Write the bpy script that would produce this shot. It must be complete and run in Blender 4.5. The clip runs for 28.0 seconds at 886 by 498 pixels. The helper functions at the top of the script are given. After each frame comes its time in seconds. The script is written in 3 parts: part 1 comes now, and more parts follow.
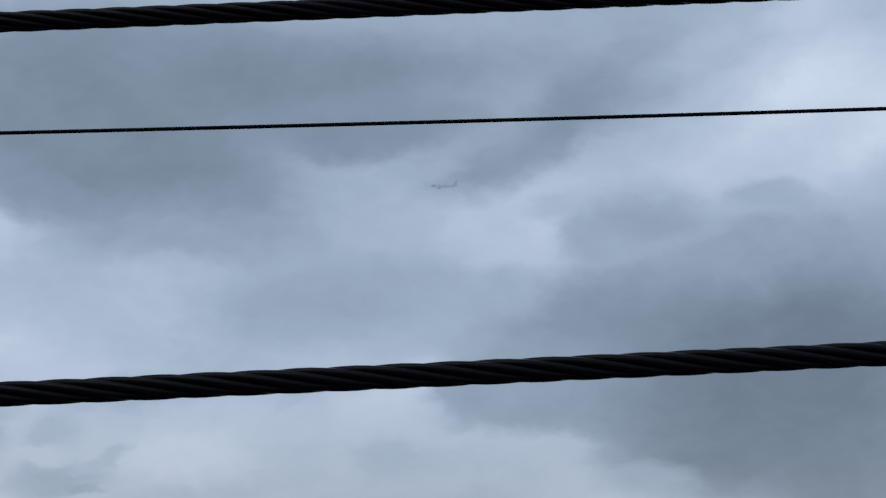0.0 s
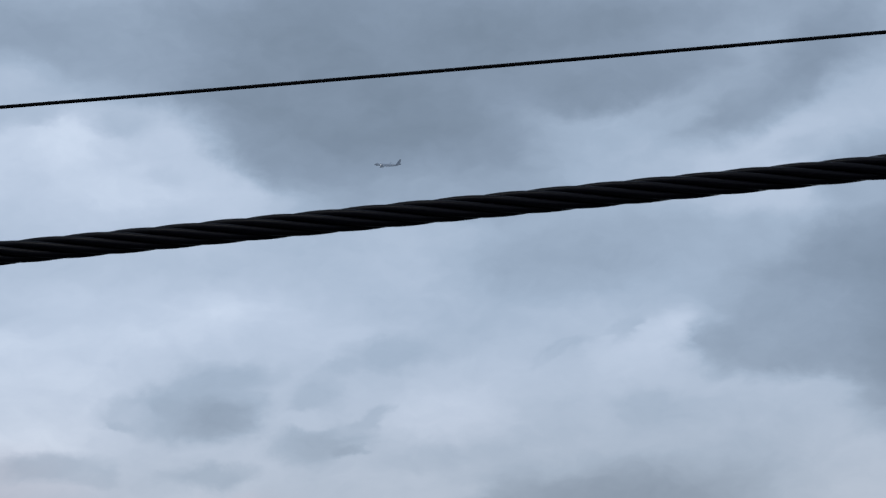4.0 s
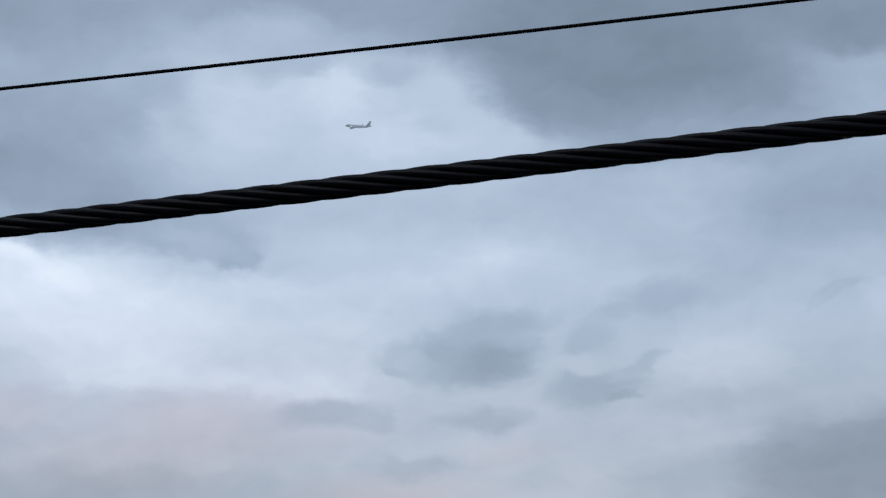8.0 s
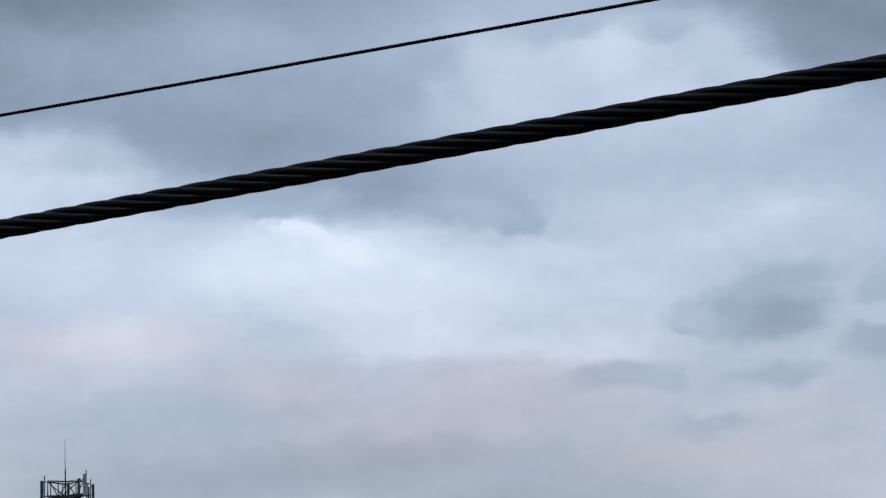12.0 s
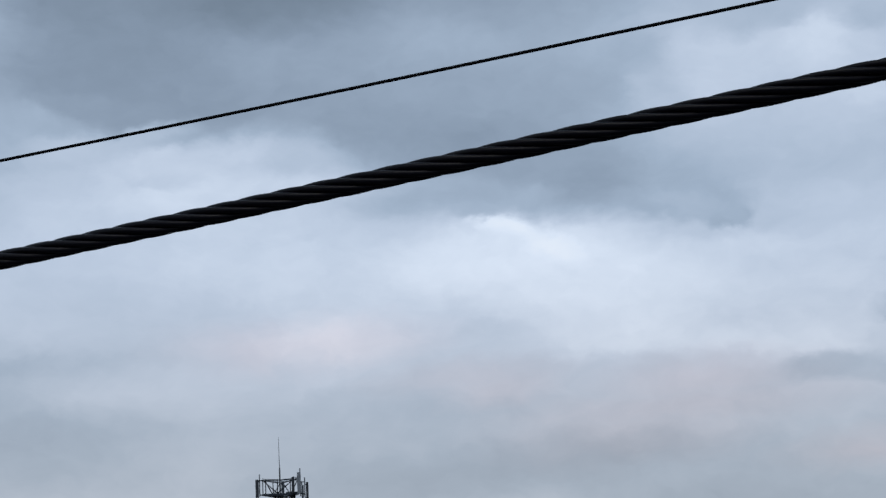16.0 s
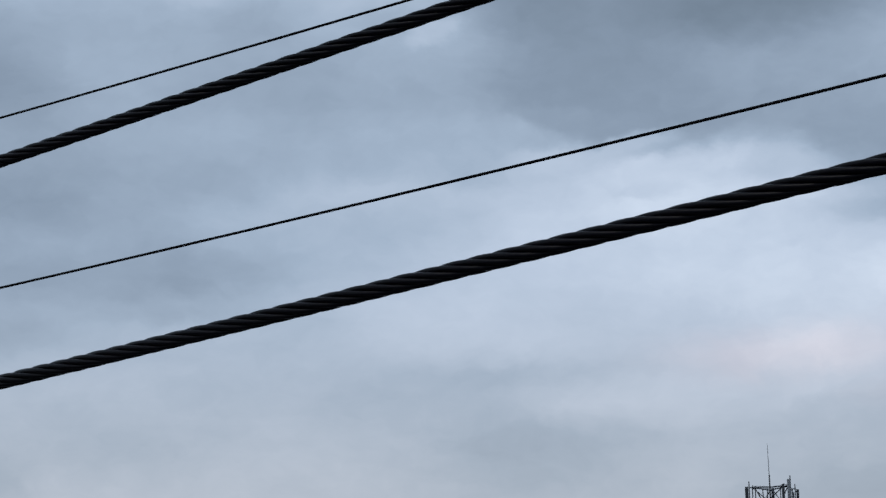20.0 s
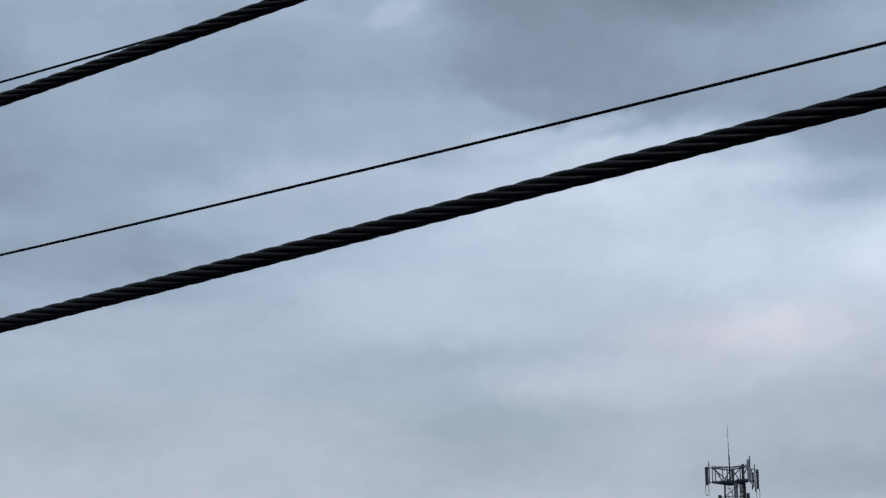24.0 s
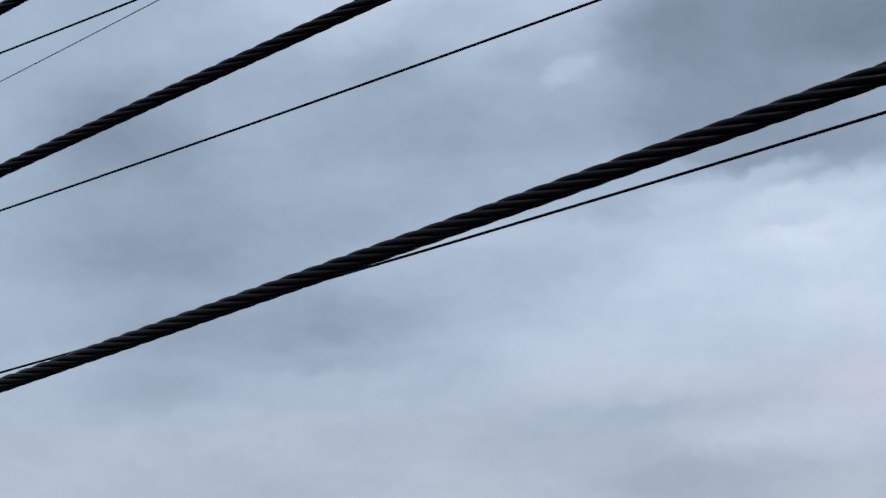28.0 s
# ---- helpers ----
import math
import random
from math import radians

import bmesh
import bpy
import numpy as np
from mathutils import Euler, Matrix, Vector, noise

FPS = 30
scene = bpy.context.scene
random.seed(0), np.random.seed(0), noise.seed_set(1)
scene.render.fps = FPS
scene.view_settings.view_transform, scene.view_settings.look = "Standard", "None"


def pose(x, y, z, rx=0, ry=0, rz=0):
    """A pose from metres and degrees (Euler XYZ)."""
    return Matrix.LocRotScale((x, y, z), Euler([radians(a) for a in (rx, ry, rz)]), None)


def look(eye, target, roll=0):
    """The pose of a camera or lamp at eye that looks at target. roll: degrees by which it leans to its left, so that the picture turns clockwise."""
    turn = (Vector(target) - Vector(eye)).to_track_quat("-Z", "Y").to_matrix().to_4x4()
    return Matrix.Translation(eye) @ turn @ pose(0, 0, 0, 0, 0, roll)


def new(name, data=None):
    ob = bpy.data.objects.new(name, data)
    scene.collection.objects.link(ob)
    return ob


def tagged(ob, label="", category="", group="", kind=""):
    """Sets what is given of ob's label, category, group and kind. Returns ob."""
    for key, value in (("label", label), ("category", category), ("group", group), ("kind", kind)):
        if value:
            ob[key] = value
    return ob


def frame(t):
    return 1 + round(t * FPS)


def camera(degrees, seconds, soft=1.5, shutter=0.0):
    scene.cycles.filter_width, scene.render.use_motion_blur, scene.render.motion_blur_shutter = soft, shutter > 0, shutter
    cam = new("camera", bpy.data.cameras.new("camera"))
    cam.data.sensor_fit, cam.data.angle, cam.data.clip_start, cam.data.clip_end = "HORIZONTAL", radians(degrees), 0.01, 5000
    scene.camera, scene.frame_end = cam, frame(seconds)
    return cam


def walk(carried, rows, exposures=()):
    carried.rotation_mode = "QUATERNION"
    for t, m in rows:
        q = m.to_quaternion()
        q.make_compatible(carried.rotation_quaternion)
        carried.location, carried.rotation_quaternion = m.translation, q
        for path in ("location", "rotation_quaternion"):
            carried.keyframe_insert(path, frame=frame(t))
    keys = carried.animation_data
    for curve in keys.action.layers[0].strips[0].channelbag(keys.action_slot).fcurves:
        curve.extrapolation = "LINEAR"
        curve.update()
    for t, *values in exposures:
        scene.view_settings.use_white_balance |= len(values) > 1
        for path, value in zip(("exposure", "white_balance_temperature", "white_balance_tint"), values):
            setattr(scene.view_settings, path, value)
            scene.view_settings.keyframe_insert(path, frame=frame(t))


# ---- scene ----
EYE = 4.6            # height of the viewer's eye over the street, metres
cam = camera(23.5, 28.0, soft=1.4)
PATH = [
    (0, pose(-0.009, 0.112, 5.049, 105.117, 0.542, 0.146)),
    (0.5, pose(-0.004, 0.047, 4.961, 104.847, 0.868, 1.251)),
    (1, pose(0.003, 0.097, 4.782, 104.514, 0.797, 3.049)),
    (1.5, pose(0.002, 0.086, 4.767, 104.338, 1.459, 4.532)),
    (2, pose(-0.001, 0.046, 4.798, 104.819, 1.671, 4.507)),
    (2.5, pose(0.001, 0.126, 4.726, 104.786, 1.833, 4.059)),
    (3, pose(-0.001, 0.119, 4.724, 104.495, 1.516, 4.606)),
    (3.5, pose(-0.002, 0.138, 4.71, 104.424, 1.68, 5.866)),
    (4, pose(-0.004, 0.132, 4.717, 104.017, 1.644, 7.391)),
    (4.5, pose(-0.006, 0.117, 4.725, 103.588, 1.376, 8.563)),
    (6.5, pose(-0.003, 0.049, 4.658, 102.47, 1.02, 11.917)),
    (7, pose(-0.002, 0.026, 4.638, 102.268, 1.135, 12.936)),
    (7.5, pose(-0.002, -0.017, 4.628, 102.38, 1.089, 13.751)),
    (8, pose(-0.003, -0.092, 4.632, 102.69, 0.933, 14.703)),
    (8.5, pose(-0.003, -0.06, 4.624, 102.996, 0.778, 16.066)),
    (9, pose(-0.004, -0.111, 4.665, 102.608, 0.462, 17.125)),
    (9.5, pose(0.001, -0.07, 4.609, 102.063, 0.901, 17.557)),
    (10, pose(0.003, -0.105, 4.603, 101.866, 1.33, 18.404)),
    (10.5, pose(0.008, -0.062, 4.546, 101.818, 0.894, 19.525)),
    (11, pose(0.01, -0.101, 4.548, 101.699, 0.948, 21.135)),
    (11.5, pose(0.009, -0.114, 4.554, 101.898, 1.743, 22.042)),
    (13.5, pose(0.007, 0.02, 4.488, 101.253, 3.564, 24.275)),
    (14, pose(0.004, -0.016, 4.515, 100.917, 3.155, 24.985)),
    (14.5, pose(0, -0.078, 4.562, 101.822, 2.34, 26.17)),
    (15, pose(-0.002, -0.064, 4.56, 102.315, 1.997, 26.954)),
    (15.5, pose(-0.002, -0.044, 4.543, 102.04, 2.325, 27.53)),
    (16, pose(-0.001, -0.009, 4.514, 102.043, 2.507, 28.516)),
    (16.5, pose(-0.001, -0.044, 4.522, 102.292, 2.219, 29.867)),
    (17, pose(0, -0.016, 4.49, 102.478, 1.645, 31.706)),
    (17.5, pose(0.001, -0.155, 4.49, 102.926, 1.367, 33.209)),
    (18, pose(-0, -0.121, 4.507, 103.276, 0.951, 34.85)),
    (18.5, pose(-0, -0.107, 4.503, 103.165, 0.954, 35.771)),
    (19, pose(-0.001, -0.106, 4.503, 102.849, 0.935, 37.241)),
    (19.5, pose(0, -0.184, 4.481, 102.839, 1.257, 38.72)),
    (20, pose(-0.001, -0.058, 4.465, 102.654, 1.105, 41.464)),
    (20.5, pose(-0.003, -0.111, 4.493, 102.301, 1.53, 43.292)),
    (21, pose(-0.006, -0.195, 4.556, 102.247, 2.205, 44.337)),
    (21.5, pose(-0.007, -0.197, 4.605, 102.309, 1.805, 44.382)),
    (22, pose(-0.007, 0.048, 4.574, 102.425, 1.123, 42.825)),
    (22.5, pose(-0.002, 0.138, 4.481, 101.589, 0.102, 40.545)),
    (24.5, pose(0.01, -0.023, 4.379, 102.529, 1.739, 41.066)),
    (25, pose(0.012, -0.106, 4.367, 104.258, 1.622, 43.277)),
    (25.5, pose(0.011, -0.123, 4.385, 105.122, 2.008, 43.733)),
    (26, pose(0.008, -0.071, 4.394, 105.096, 2.209, 43.28)),
    (26.5, pose(0.004, -0.085, 4.389, 104.271, 2.268, 43.109)),
    (27, pose(-0.002, -0.041, 4.407, 104.456, 2.683, 43.378)),
    (27.5, pose(-0.004, 0.268, 4.36, 104.031, 3.125, 44.616)),
    (28, pose(-0.005, 0.61, 4.282, 103.888, 2.733, 45.877)),
]
walk(cam, PATH, exposures=((0, -0.04, 6500, 10), (3, 0.03, 6500, 10), (8, 0.02, 6500, 10), (11, 0.035, 6500, 10), (15, 0.0, 6520, 9.8), (19, -0.025, 6550, 9.4), (21, 0.03, 6550, 9.4), (26, -0.055, 6550, 9.4), (28, 0.03, 6550, 9.4)))


# ---------------------------------------------------------------- sky and light
def linear(r, g, b):
    """A colour from 8-bit screen values."""
    return tuple((v / 255 / 12.92) if v < 11 else ((v / 255 + 0.055) / 1.055) ** 2.4 for v in (r, g, b)) + (1.0,)


sky = bpy.data.node_groups.new("cloud_cover", "ShaderNodeTree")
sky.interface.new_socket("Direction", in_out="INPUT", socket_type="NodeSocketVector")
sky.interface.new_socket("Color", in_out="OUTPUT", socket_type="NodeSocketColor")


def node(tree, kind, operation=None, interpolation_type=None, vector_type=None, data_type=None, blend_type=None):
    n = tree.nodes.new(kind)
    if operation:
        n.operation = operation
    if interpolation_type:
        n.interpolation_type = interpolation_type
    if vector_type:
        n.vector_type = vector_type
    if blend_type:
        n.blend_type = blend_type
    if data_type:
        n.data_type = data_type
    return n


def math_node(tree, operation, a, b=None, c=None, clamp=False):
    n = tree.nodes.new("ShaderNodeMath")
    n.operation, n.use_clamp = operation, clamp
    for k, v in enumerate((a, b, c)):
        if v is None:
            continue
        if isinstance(v, (int, float)):
            n.inputs[k].default_value = v
        else:
            tree.links.new(v, n.inputs[k])
    return n.outputs[0]


def noise_node(tree, vector, scale, detail=4.0, rough=0.5, colour=False):
    n = tree.nodes.new("ShaderNodeTexNoise")
    n.inputs["Scale"].default_value, n.inputs["Detail"].default_value, n.inputs["Roughness"].default_value = scale, detail, rough
    if vector is not None:
        tree.links.new(vector, n.inputs["Vector"])
    return n.outputs["Color" if colour else "Fac"]


s_in, s_out = node(sky, "NodeGroupInput"), node(sky, "NodeGroupOutput")
unit = node(sky, "ShaderNodeVectorMath", operation="NORMALIZE")
sky.links.new(s_in.outputs[0], unit.inputs[0])
xyz = node(sky, "ShaderNodeSeparateXYZ")
sky.links.new(unit.outputs[0], xyz.inputs[0])
azimuth = math_node(sky, "MULTIPLY", math_node(sky, "ARCTAN2", math_node(sky, "MULTIPLY", xyz.outputs[0], -1.0), xyz.outputs[1]), 57.2958)
elevation = math_node(sky, "MULTIPLY", math_node(sky, "ARCSINE", xyz.outputs[2]), 57.2958)
chart = node(sky, "ShaderNodeCombineXYZ")
sky.links.new(azimuth, chart.inputs[0])
sky.links.new(elevation, chart.inputs[1])


def stretched(vector, sx, sy, offset=0.0):
    n = node(sky, "ShaderNodeMapping")
    sky.links.new(vector, n.inputs["Vector"])
    n.inputs["Scale"].default_value = (sx, sy, 1.0)
    n.inputs["Location"].default_value = (offset, offset * 0.7, offset)
    return n.outputs[0]


def shifted(vector, amount, scale, detail, offset):
    """The chart, warped by noise, so that the clouds get ragged rims."""
    n = noise_node(sky, stretched(vector, 0.8, 1.25, offset), scale, detail, 0.55, colour=True)
    centre = node(sky, "ShaderNodeVectorMath", operation="SUBTRACT")
    sky.links.new(n, centre.inputs[0])
    centre.inputs[1].default_value = (0.5, 0.5, 0.5)
    size = node(sky, "ShaderNodeVectorMath", operation="MULTIPLY")
    sky.links.new(centre.outputs[0], size.inputs[0])
    size.inputs[1].default_value = (amount * 1.4, amount * 0.8, 0.0)
    add = node(sky, "ShaderNodeVectorMath", operation="ADD")
    sky.links.new(vector, add.inputs[0])
    sky.links.new(size.outputs[0], add.inputs[1])
    return add.outputs[0]


ragged = shifted(shifted(chart.outputs[0], 0.7, 0.5, 1.0, 3.0), 0.75, 1.5, 4.0, 17.0)
# the general tone of the overcast, thinning towards the horizon
low = node(sky, "ShaderNodeMapRange", interpolation_type="SMOOTHSTEP")
sky.links.new(elevation, low.inputs["Value"])
low.inputs["From Min"].default_value, low.inputs["From Max"].default_value = 5.0, 14.0
low.inputs["To Min"].default_value, low.inputs["To Max"].default_value = 0.66, 0.5
tone_now = low.outputs[0]
blush_now = None
layer, laid = ragged, 0


def mask(az, el, wide, high, lean, soft):
    n = node(sky, "ShaderNodeMapping", vector_type="TEXTURE")
    sky.links.new(layer, n.inputs["Vector"])
    n.inputs["Location"].default_value = (az, el, 0.0)
    n.inputs["Rotation"].default_value = (0.0, 0.0, radians(lean))
    n.inputs["Scale"].default_value = (wide, high, 1.0)
    reach = node(sky, "ShaderNodeVectorMath", operation="LENGTH")
    sky.links.new(n.outputs[0], reach.inputs[0])
    fade = node(sky, "ShaderNodeMapRange", interpolation_type="SMOOTHSTEP")
    sky.links.new(reach.outputs["Value"], fade.inputs["Value"])
    fade.inputs["From Min"].default_value, fade.inputs["From Max"].default_value = 0.85 - 0.85 * soft, 1.0 + 0.85 * soft
    fade.inputs["To Min"].default_value, fade.inputs["To Max"].default_value = 0.95, 0.0
    return fade.outputs[0]


def cloud(az, el, wide, high, tone, lean, soft=1.0):
    """Lays one patch of cloud into the sky: its bearing and height, its half sizes in degrees, its brightness, lean and softness."""
    global tone_now, layer, laid
    laid += 1
    if laid % 5 == 0:      # each bank of five hangs a hair lower than the last, so that they are laid in order
        hair = node(sky, "ShaderNodeVectorMath", operation="MULTIPLY_ADD")
        sky.links.new(tone_now, hair.inputs[0])
        hair.inputs[1].default_value = (0.0, 1e-6, 0.0)
        sky.links.new(ragged, hair.inputs[2])
        layer = hair.outputs[0]
    n = node(sky, "ShaderNodeMix", data_type="FLOAT")
    sky.links.new(mask(az, el, wide, high, lean, soft), n.inputs[0])
    sky.links.new(tone_now, n.inputs[2])
    n.inputs[3].default_value = tone
    tone_now = n.outputs[0]


def blush(az, el, wide, high, amount, lean):
    """A faintly rosy bank low in the sky."""
    global blush_now
    m = math_node(sky, "MULTIPLY", mask(az, el, wide, high, lean, 1.0), amount)
    blush_now = m if blush_now is None else math_node(sky, "MAXIMUM", blush_now, m)


cloud(7.02, 19.71, 7.10, 1.37, 0.08, -2, 0.95)
cloud(-8.78, 13.68, 5.01, 1.67, 0.16, 2, 1.00)
cloud(17.70, 15.90, 4.10, 2.03, 0.72, 7, 1.08)
cloud(52.04, 14.69, 4.48, 2.08, 0.33, 12, 0.98)
cloud(31.11, 9.92, 4.69, 2.15, 0.61, -8, 1.09)
cloud(34.77, 12.15, 4.65, 2.11, 0.67, -3, 1.07)
cloud(30.13, 10.14, 4.20, 1.86, 0.91, -4, 0.99)
cloud(18.72, 4.13, 4.12, 2.16, 0.44, 0, 0.98)
cloud(47.25, 21.32, 4.96, 1.67, 0.77, 13, 1.02)
cloud(25.34, 18.50, 4.59, 1.69, 0.29, -8, 1.09)
cloud(25.97, 14.81, 4.38, 1.86, 0.28, 14, 1.00)
cloud(2.94, 11.06, 4.00, 1.97, 0.64, 6, 1.07)
cloud(43.45, 14.33, 4.21, 2.09, 0.65, 6, 1.01)
cloud(19.29, 16.58, 4.07, 1.96, 0.77, -7, 1.06)
cloud(-2.29, 19.38, 4.55, 2.11, 0.40, -13, 0.98)
cloud(19.78, 9.87, 3.53, 2.17, 0.75, 2, 0.97)
cloud(36.16, 12.36, 4.12, 1.96, 0.60, -3, 0.99)
cloud(25.50, 10.18, 3.56, 2.19, 0.61, -15, 1.09)
cloud(9.43, 17.91, 4.47, 1.37, 0.05, 6, 0.90)
cloud(-2.70, 15.73, 4.14, 1.83, 0.42, 1, 1.03)
cloud(-2.75, 16.10, 4.35, 1.71, 0.72, 3, 1.06)
cloud(43.77, 8.30, 6.45, 0.91, 0.46, -2, 0.90)
cloud(26.99, 15.75, 4.11, 1.37, 0.41, -2, 0.95)
cloud(35.29, 13.25, 4.08, 1.71, 0.89, -2, 1.10)
cloud(-6.49, 11.96, 3.40, 1.89, -0.02, -3, 1.08)
cloud(18.75, 9.77, 4.19, 1.63, 0.84, -16, 0.97)
cloud(30.88, 19.66, 3.74, 1.80, 0.13, -2, 1.07)
cloud(-10.12, 19.47, 4.10, 1.69, 0.65, -1, 1.06)
cloud(29.01, 16.50, 4.35, 1.55, 0.55, -4, 1.00)
cloud(11.82, 9.83, 2.87, 2.16, 0.65, -8, 0.99)
cloud(39.17, 7.75, 3.50, 1.78, 0.41, -6, 1.03)
cloud(11.82, 19.81, 4.94, 1.27, 0.20, -5, 1.04)
cloud(-10.96, 18.98, 4.45, 1.57, 0.69, -5, 1.04)
cloud(34.60, 17.99, 3.20, 1.52, 0.16, -2, 1.10)
cloud(28.28, 12.32, 3.73, 1.60, 0.77, 2, 1.00)
cloud(45.44, 7.33, 4.02, 1.46, 0.63, 0, 0.99)
cloud(-7.22, 11.76, 2.80, 2.11, 0.09, -20, 1.00)
cloud(19.19, 16.67, 3.16, 1.87, 0.69, 6, 1.01)
cloud(-10.13, 10.62, 3.40, 1.37, -0.10, -2, 0.90)
cloud(3.52, 6.26, 3.36, 1.37, 0.26, -2, 0.90)
cloud(-10.86, 8.73, 3.53, 1.62, 0.07, 3, 0.96)
cloud(14.00, 12.30, 4.98, 0.91, 0.86, -2, 0.90)
cloud(32.86, 11.43, 4.96, 0.91, 0.85, -2, 0.90)
cloud(41.07, 10.78, 4.95, 0.91, 0.79, -2, 0.90)
cloud(28.97, 5.99, 4.89, 0.91, 0.42, -2, 0.90)
cloud(9.28, 17.89, 2.92, 1.86, 0.14, 11, 0.97)
cloud(27.57, 15.45, 3.31, 1.29, 0.23, -2, 0.70)
cloud(34.95, 20.02, 3.69, 1.45, 0.04, -4, 0.98)
cloud(37.51, 10.59, 4.64, 0.91, 0.70, -2, 0.90)
cloud(24.71, 11.38, 3.14, 1.66, 0.91, -6, 1.09)
cloud(2.15, 6.82, 3.76, 1.37, 0.24, -4, 1.09)
cloud(50.56, 12.00, 4.03, 1.26, 0.41, 5, 1.08)
cloud(36.48, 18.03, 2.53, 2.02, 0.21, -1, 1.00)
cloud(-7.61, 14.93, 3.62, 1.06, 0.35, 2, 0.85)
cloud(-11.04, 18.35, 2.24, 1.67, 0.98, -2, 0.80)
cloud(10.42, 19.49, 3.52, 1.31, 0.13, -6, 1.02)
cloud(-2.16, 21.06, 3.68, 1.26, 0.43, 5, 1.02)
cloud(1.40, 19.57, 4.03, 0.91, 0.10, -2, 0.95)
cloud(29.45, 7.47, 3.57, 1.28, 0.55, -8, 0.96)
cloud(31.48, 16.70, 3.55, 1.29, 0.35, 7, 0.95)
cloud(51.41, 7.33, 3.98, 0.91, 0.55, -2, 0.90)
cloud(22.54, 10.13, 3.86, 0.91, 0.88, -2, 0.90)
cloud(14.23, 15.23, 2.97, 1.46, 0.70, -2, 1.09)
cloud(-9.45, 17.70, 3.19, 1.06, 0.80, -22, 0.80)
cloud(-2.60, 11.81, 2.95, 1.14, 0.31, -2, 0.95)
cloud(-10.69, 12.53, 3.11, 1.06, -0.05, -2, 0.95)
cloud(-1.59, 18.42, 3.05, 1.33, 0.52, 0, 0.99)
cloud(45.73, 16.94, 3.14, 1.22, 0.32, 5, 1.02)
cloud(9.51, 17.79, 3.00, 1.30, 0.12, -7, 0.98)
cloud(35.99, 8.61, 4.00, 0.76, 0.72, -2, 0.90)
cloud(9.45, 13.53, 2.81, 1.06, 0.62, -2, 0.90)
cloud(18.60, 19.54, 2.89, 1.29, 0.30, 4, 1.07)
cloud(41.55, 17.03, 3.50, 0.84, 0.40, -2, 1.00)
cloud(6.76, 16.23, 3.17, 0.91, 0.03, 4, 1.00)
cloud(17.86, 12.48, 3.11, 0.91, 0.70, -2, 0.90)
cloud(21.13, 9.50, 3.08, 0.91, 0.90, -2, 0.90)
cloud(-8.57, 9.49, 3.08, 0.91, 0.03, -2, 0.95)
cloud(44.00, 15.30, 4.10, 0.68, 0.45, -2, 1.00)
cloud(22.76, 7.93, 4.60, 0.61, 0.58, -2, 0.90)
cloud(6.89, 10.49, 2.54, 1.36, 0.66, -7, 1.00)
cloud(7.13, 15.69, 3.00, 0.91, 0.37, -2, 0.95)
cloud(53.67, 17.35, 2.23, 1.22, 0.17, -2, 0.90)
cloud(23.63, 6.24, 3.52, 0.76, 0.42, -2, 1.10)
cloud(6.52, 12.13, 3.42, 0.76, 0.56, -2, 0.80)
cloud(36.84, 16.96, 2.38, 1.06, 0.12, 8, 0.95)
cloud(3.21, 13.56, 2.66, 0.91, 0.36, -2, 0.90)
cloud(-8.15, 16.57, 3.17, 0.76, 0.71, -22, 0.80)
cloud(-8.62, 11.63, 2.47, 1.21, 0.01, 7, 0.99)
cloud(37.88, 12.44, 3.11, 0.76, 0.76, -2, 0.90)
cloud(46.77, 10.53, 3.09, 0.76, 0.54, -2, 0.90)
cloud(32.67, 19.01, 2.57, 0.91, 0.04, -2, 0.95)
cloud(50.25, 18.13, 2.56, 0.91, 0.45, -2, 0.90)
cloud(37.59, 16.97, 2.54, 0.91, 0.24, -2, 0.95)
cloud(24.44, 16.23, 2.53, 0.91, 0.40, -2, 0.75)
cloud(15.56, 19.45, 2.10, 1.06, 0.33, -2, 0.80)
cloud(29.17, 16.28, 2.37, 0.91, 0.35, -2, 0.95)
cloud(-3.79, 13.55, 2.34, 0.91, 0.22, -2, 0.95)
cloud(24.53, 13.70, 2.50, 0.84, 0.31, 8, 0.70)
cloud(47.34, 21.12, 2.61, 0.76, 0.71, -2, 0.80)
cloud(53.03, 13.92, 2.35, 0.84, 0.26, -2, 1.00)
cloud(34.64, 16.02, 3.16, 0.61, 0.26, -2, 0.95)
cloud(47.94, 14.64, 2.51, 0.76, 0.39, -2, 1.00)
cloud(23.35, 11.01, 2.79, 0.68, 0.93, -2, 0.80)
cloud(44.07, 13.32, 3.12, 0.61, 0.54, -2, 0.90)
cloud(25.64, 11.59, 3.10, 0.61, 1.01, -2, 0.80)
cloud(15.19, 16.78, 2.06, 0.91, 0.72, -2, 0.70)
cloud(53.64, 10.06, 2.47, 0.76, 0.54, -2, 0.90)
cloud(4.43, 8.83, 2.46, 0.76, 0.55, -2, 0.80)
cloud(28.90, 7.80, 3.07, 0.61, 0.55, -2, 0.90)
cloud(21.44, 4.83, 3.05, 0.61, 0.43, -2, 0.95)
cloud(2.27, 16.20, 1.74, 1.06, 0.51, -2, 0.90)
cloud(48.29, 12.07, 2.64, 0.70, 0.33, -6, 1.00)
cloud(0.48, 18.55, 2.40, 0.76, 0.20, -2, 0.95)
cloud(13.95, 15.91, 2.37, 0.76, 0.72, 18, 0.70)
cloud(-5.60, 19.54, 1.94, 0.91, 0.32, -22, 0.80)
cloud(38.24, 19.28, 1.93, 0.91, 0.13, -2, 0.80)
cloud(19.40, 9.77, 2.31, 0.76, 0.79, -2, 0.80)
cloud(19.90, 16.42, 1.58, 1.06, 0.81, -2, 0.60)
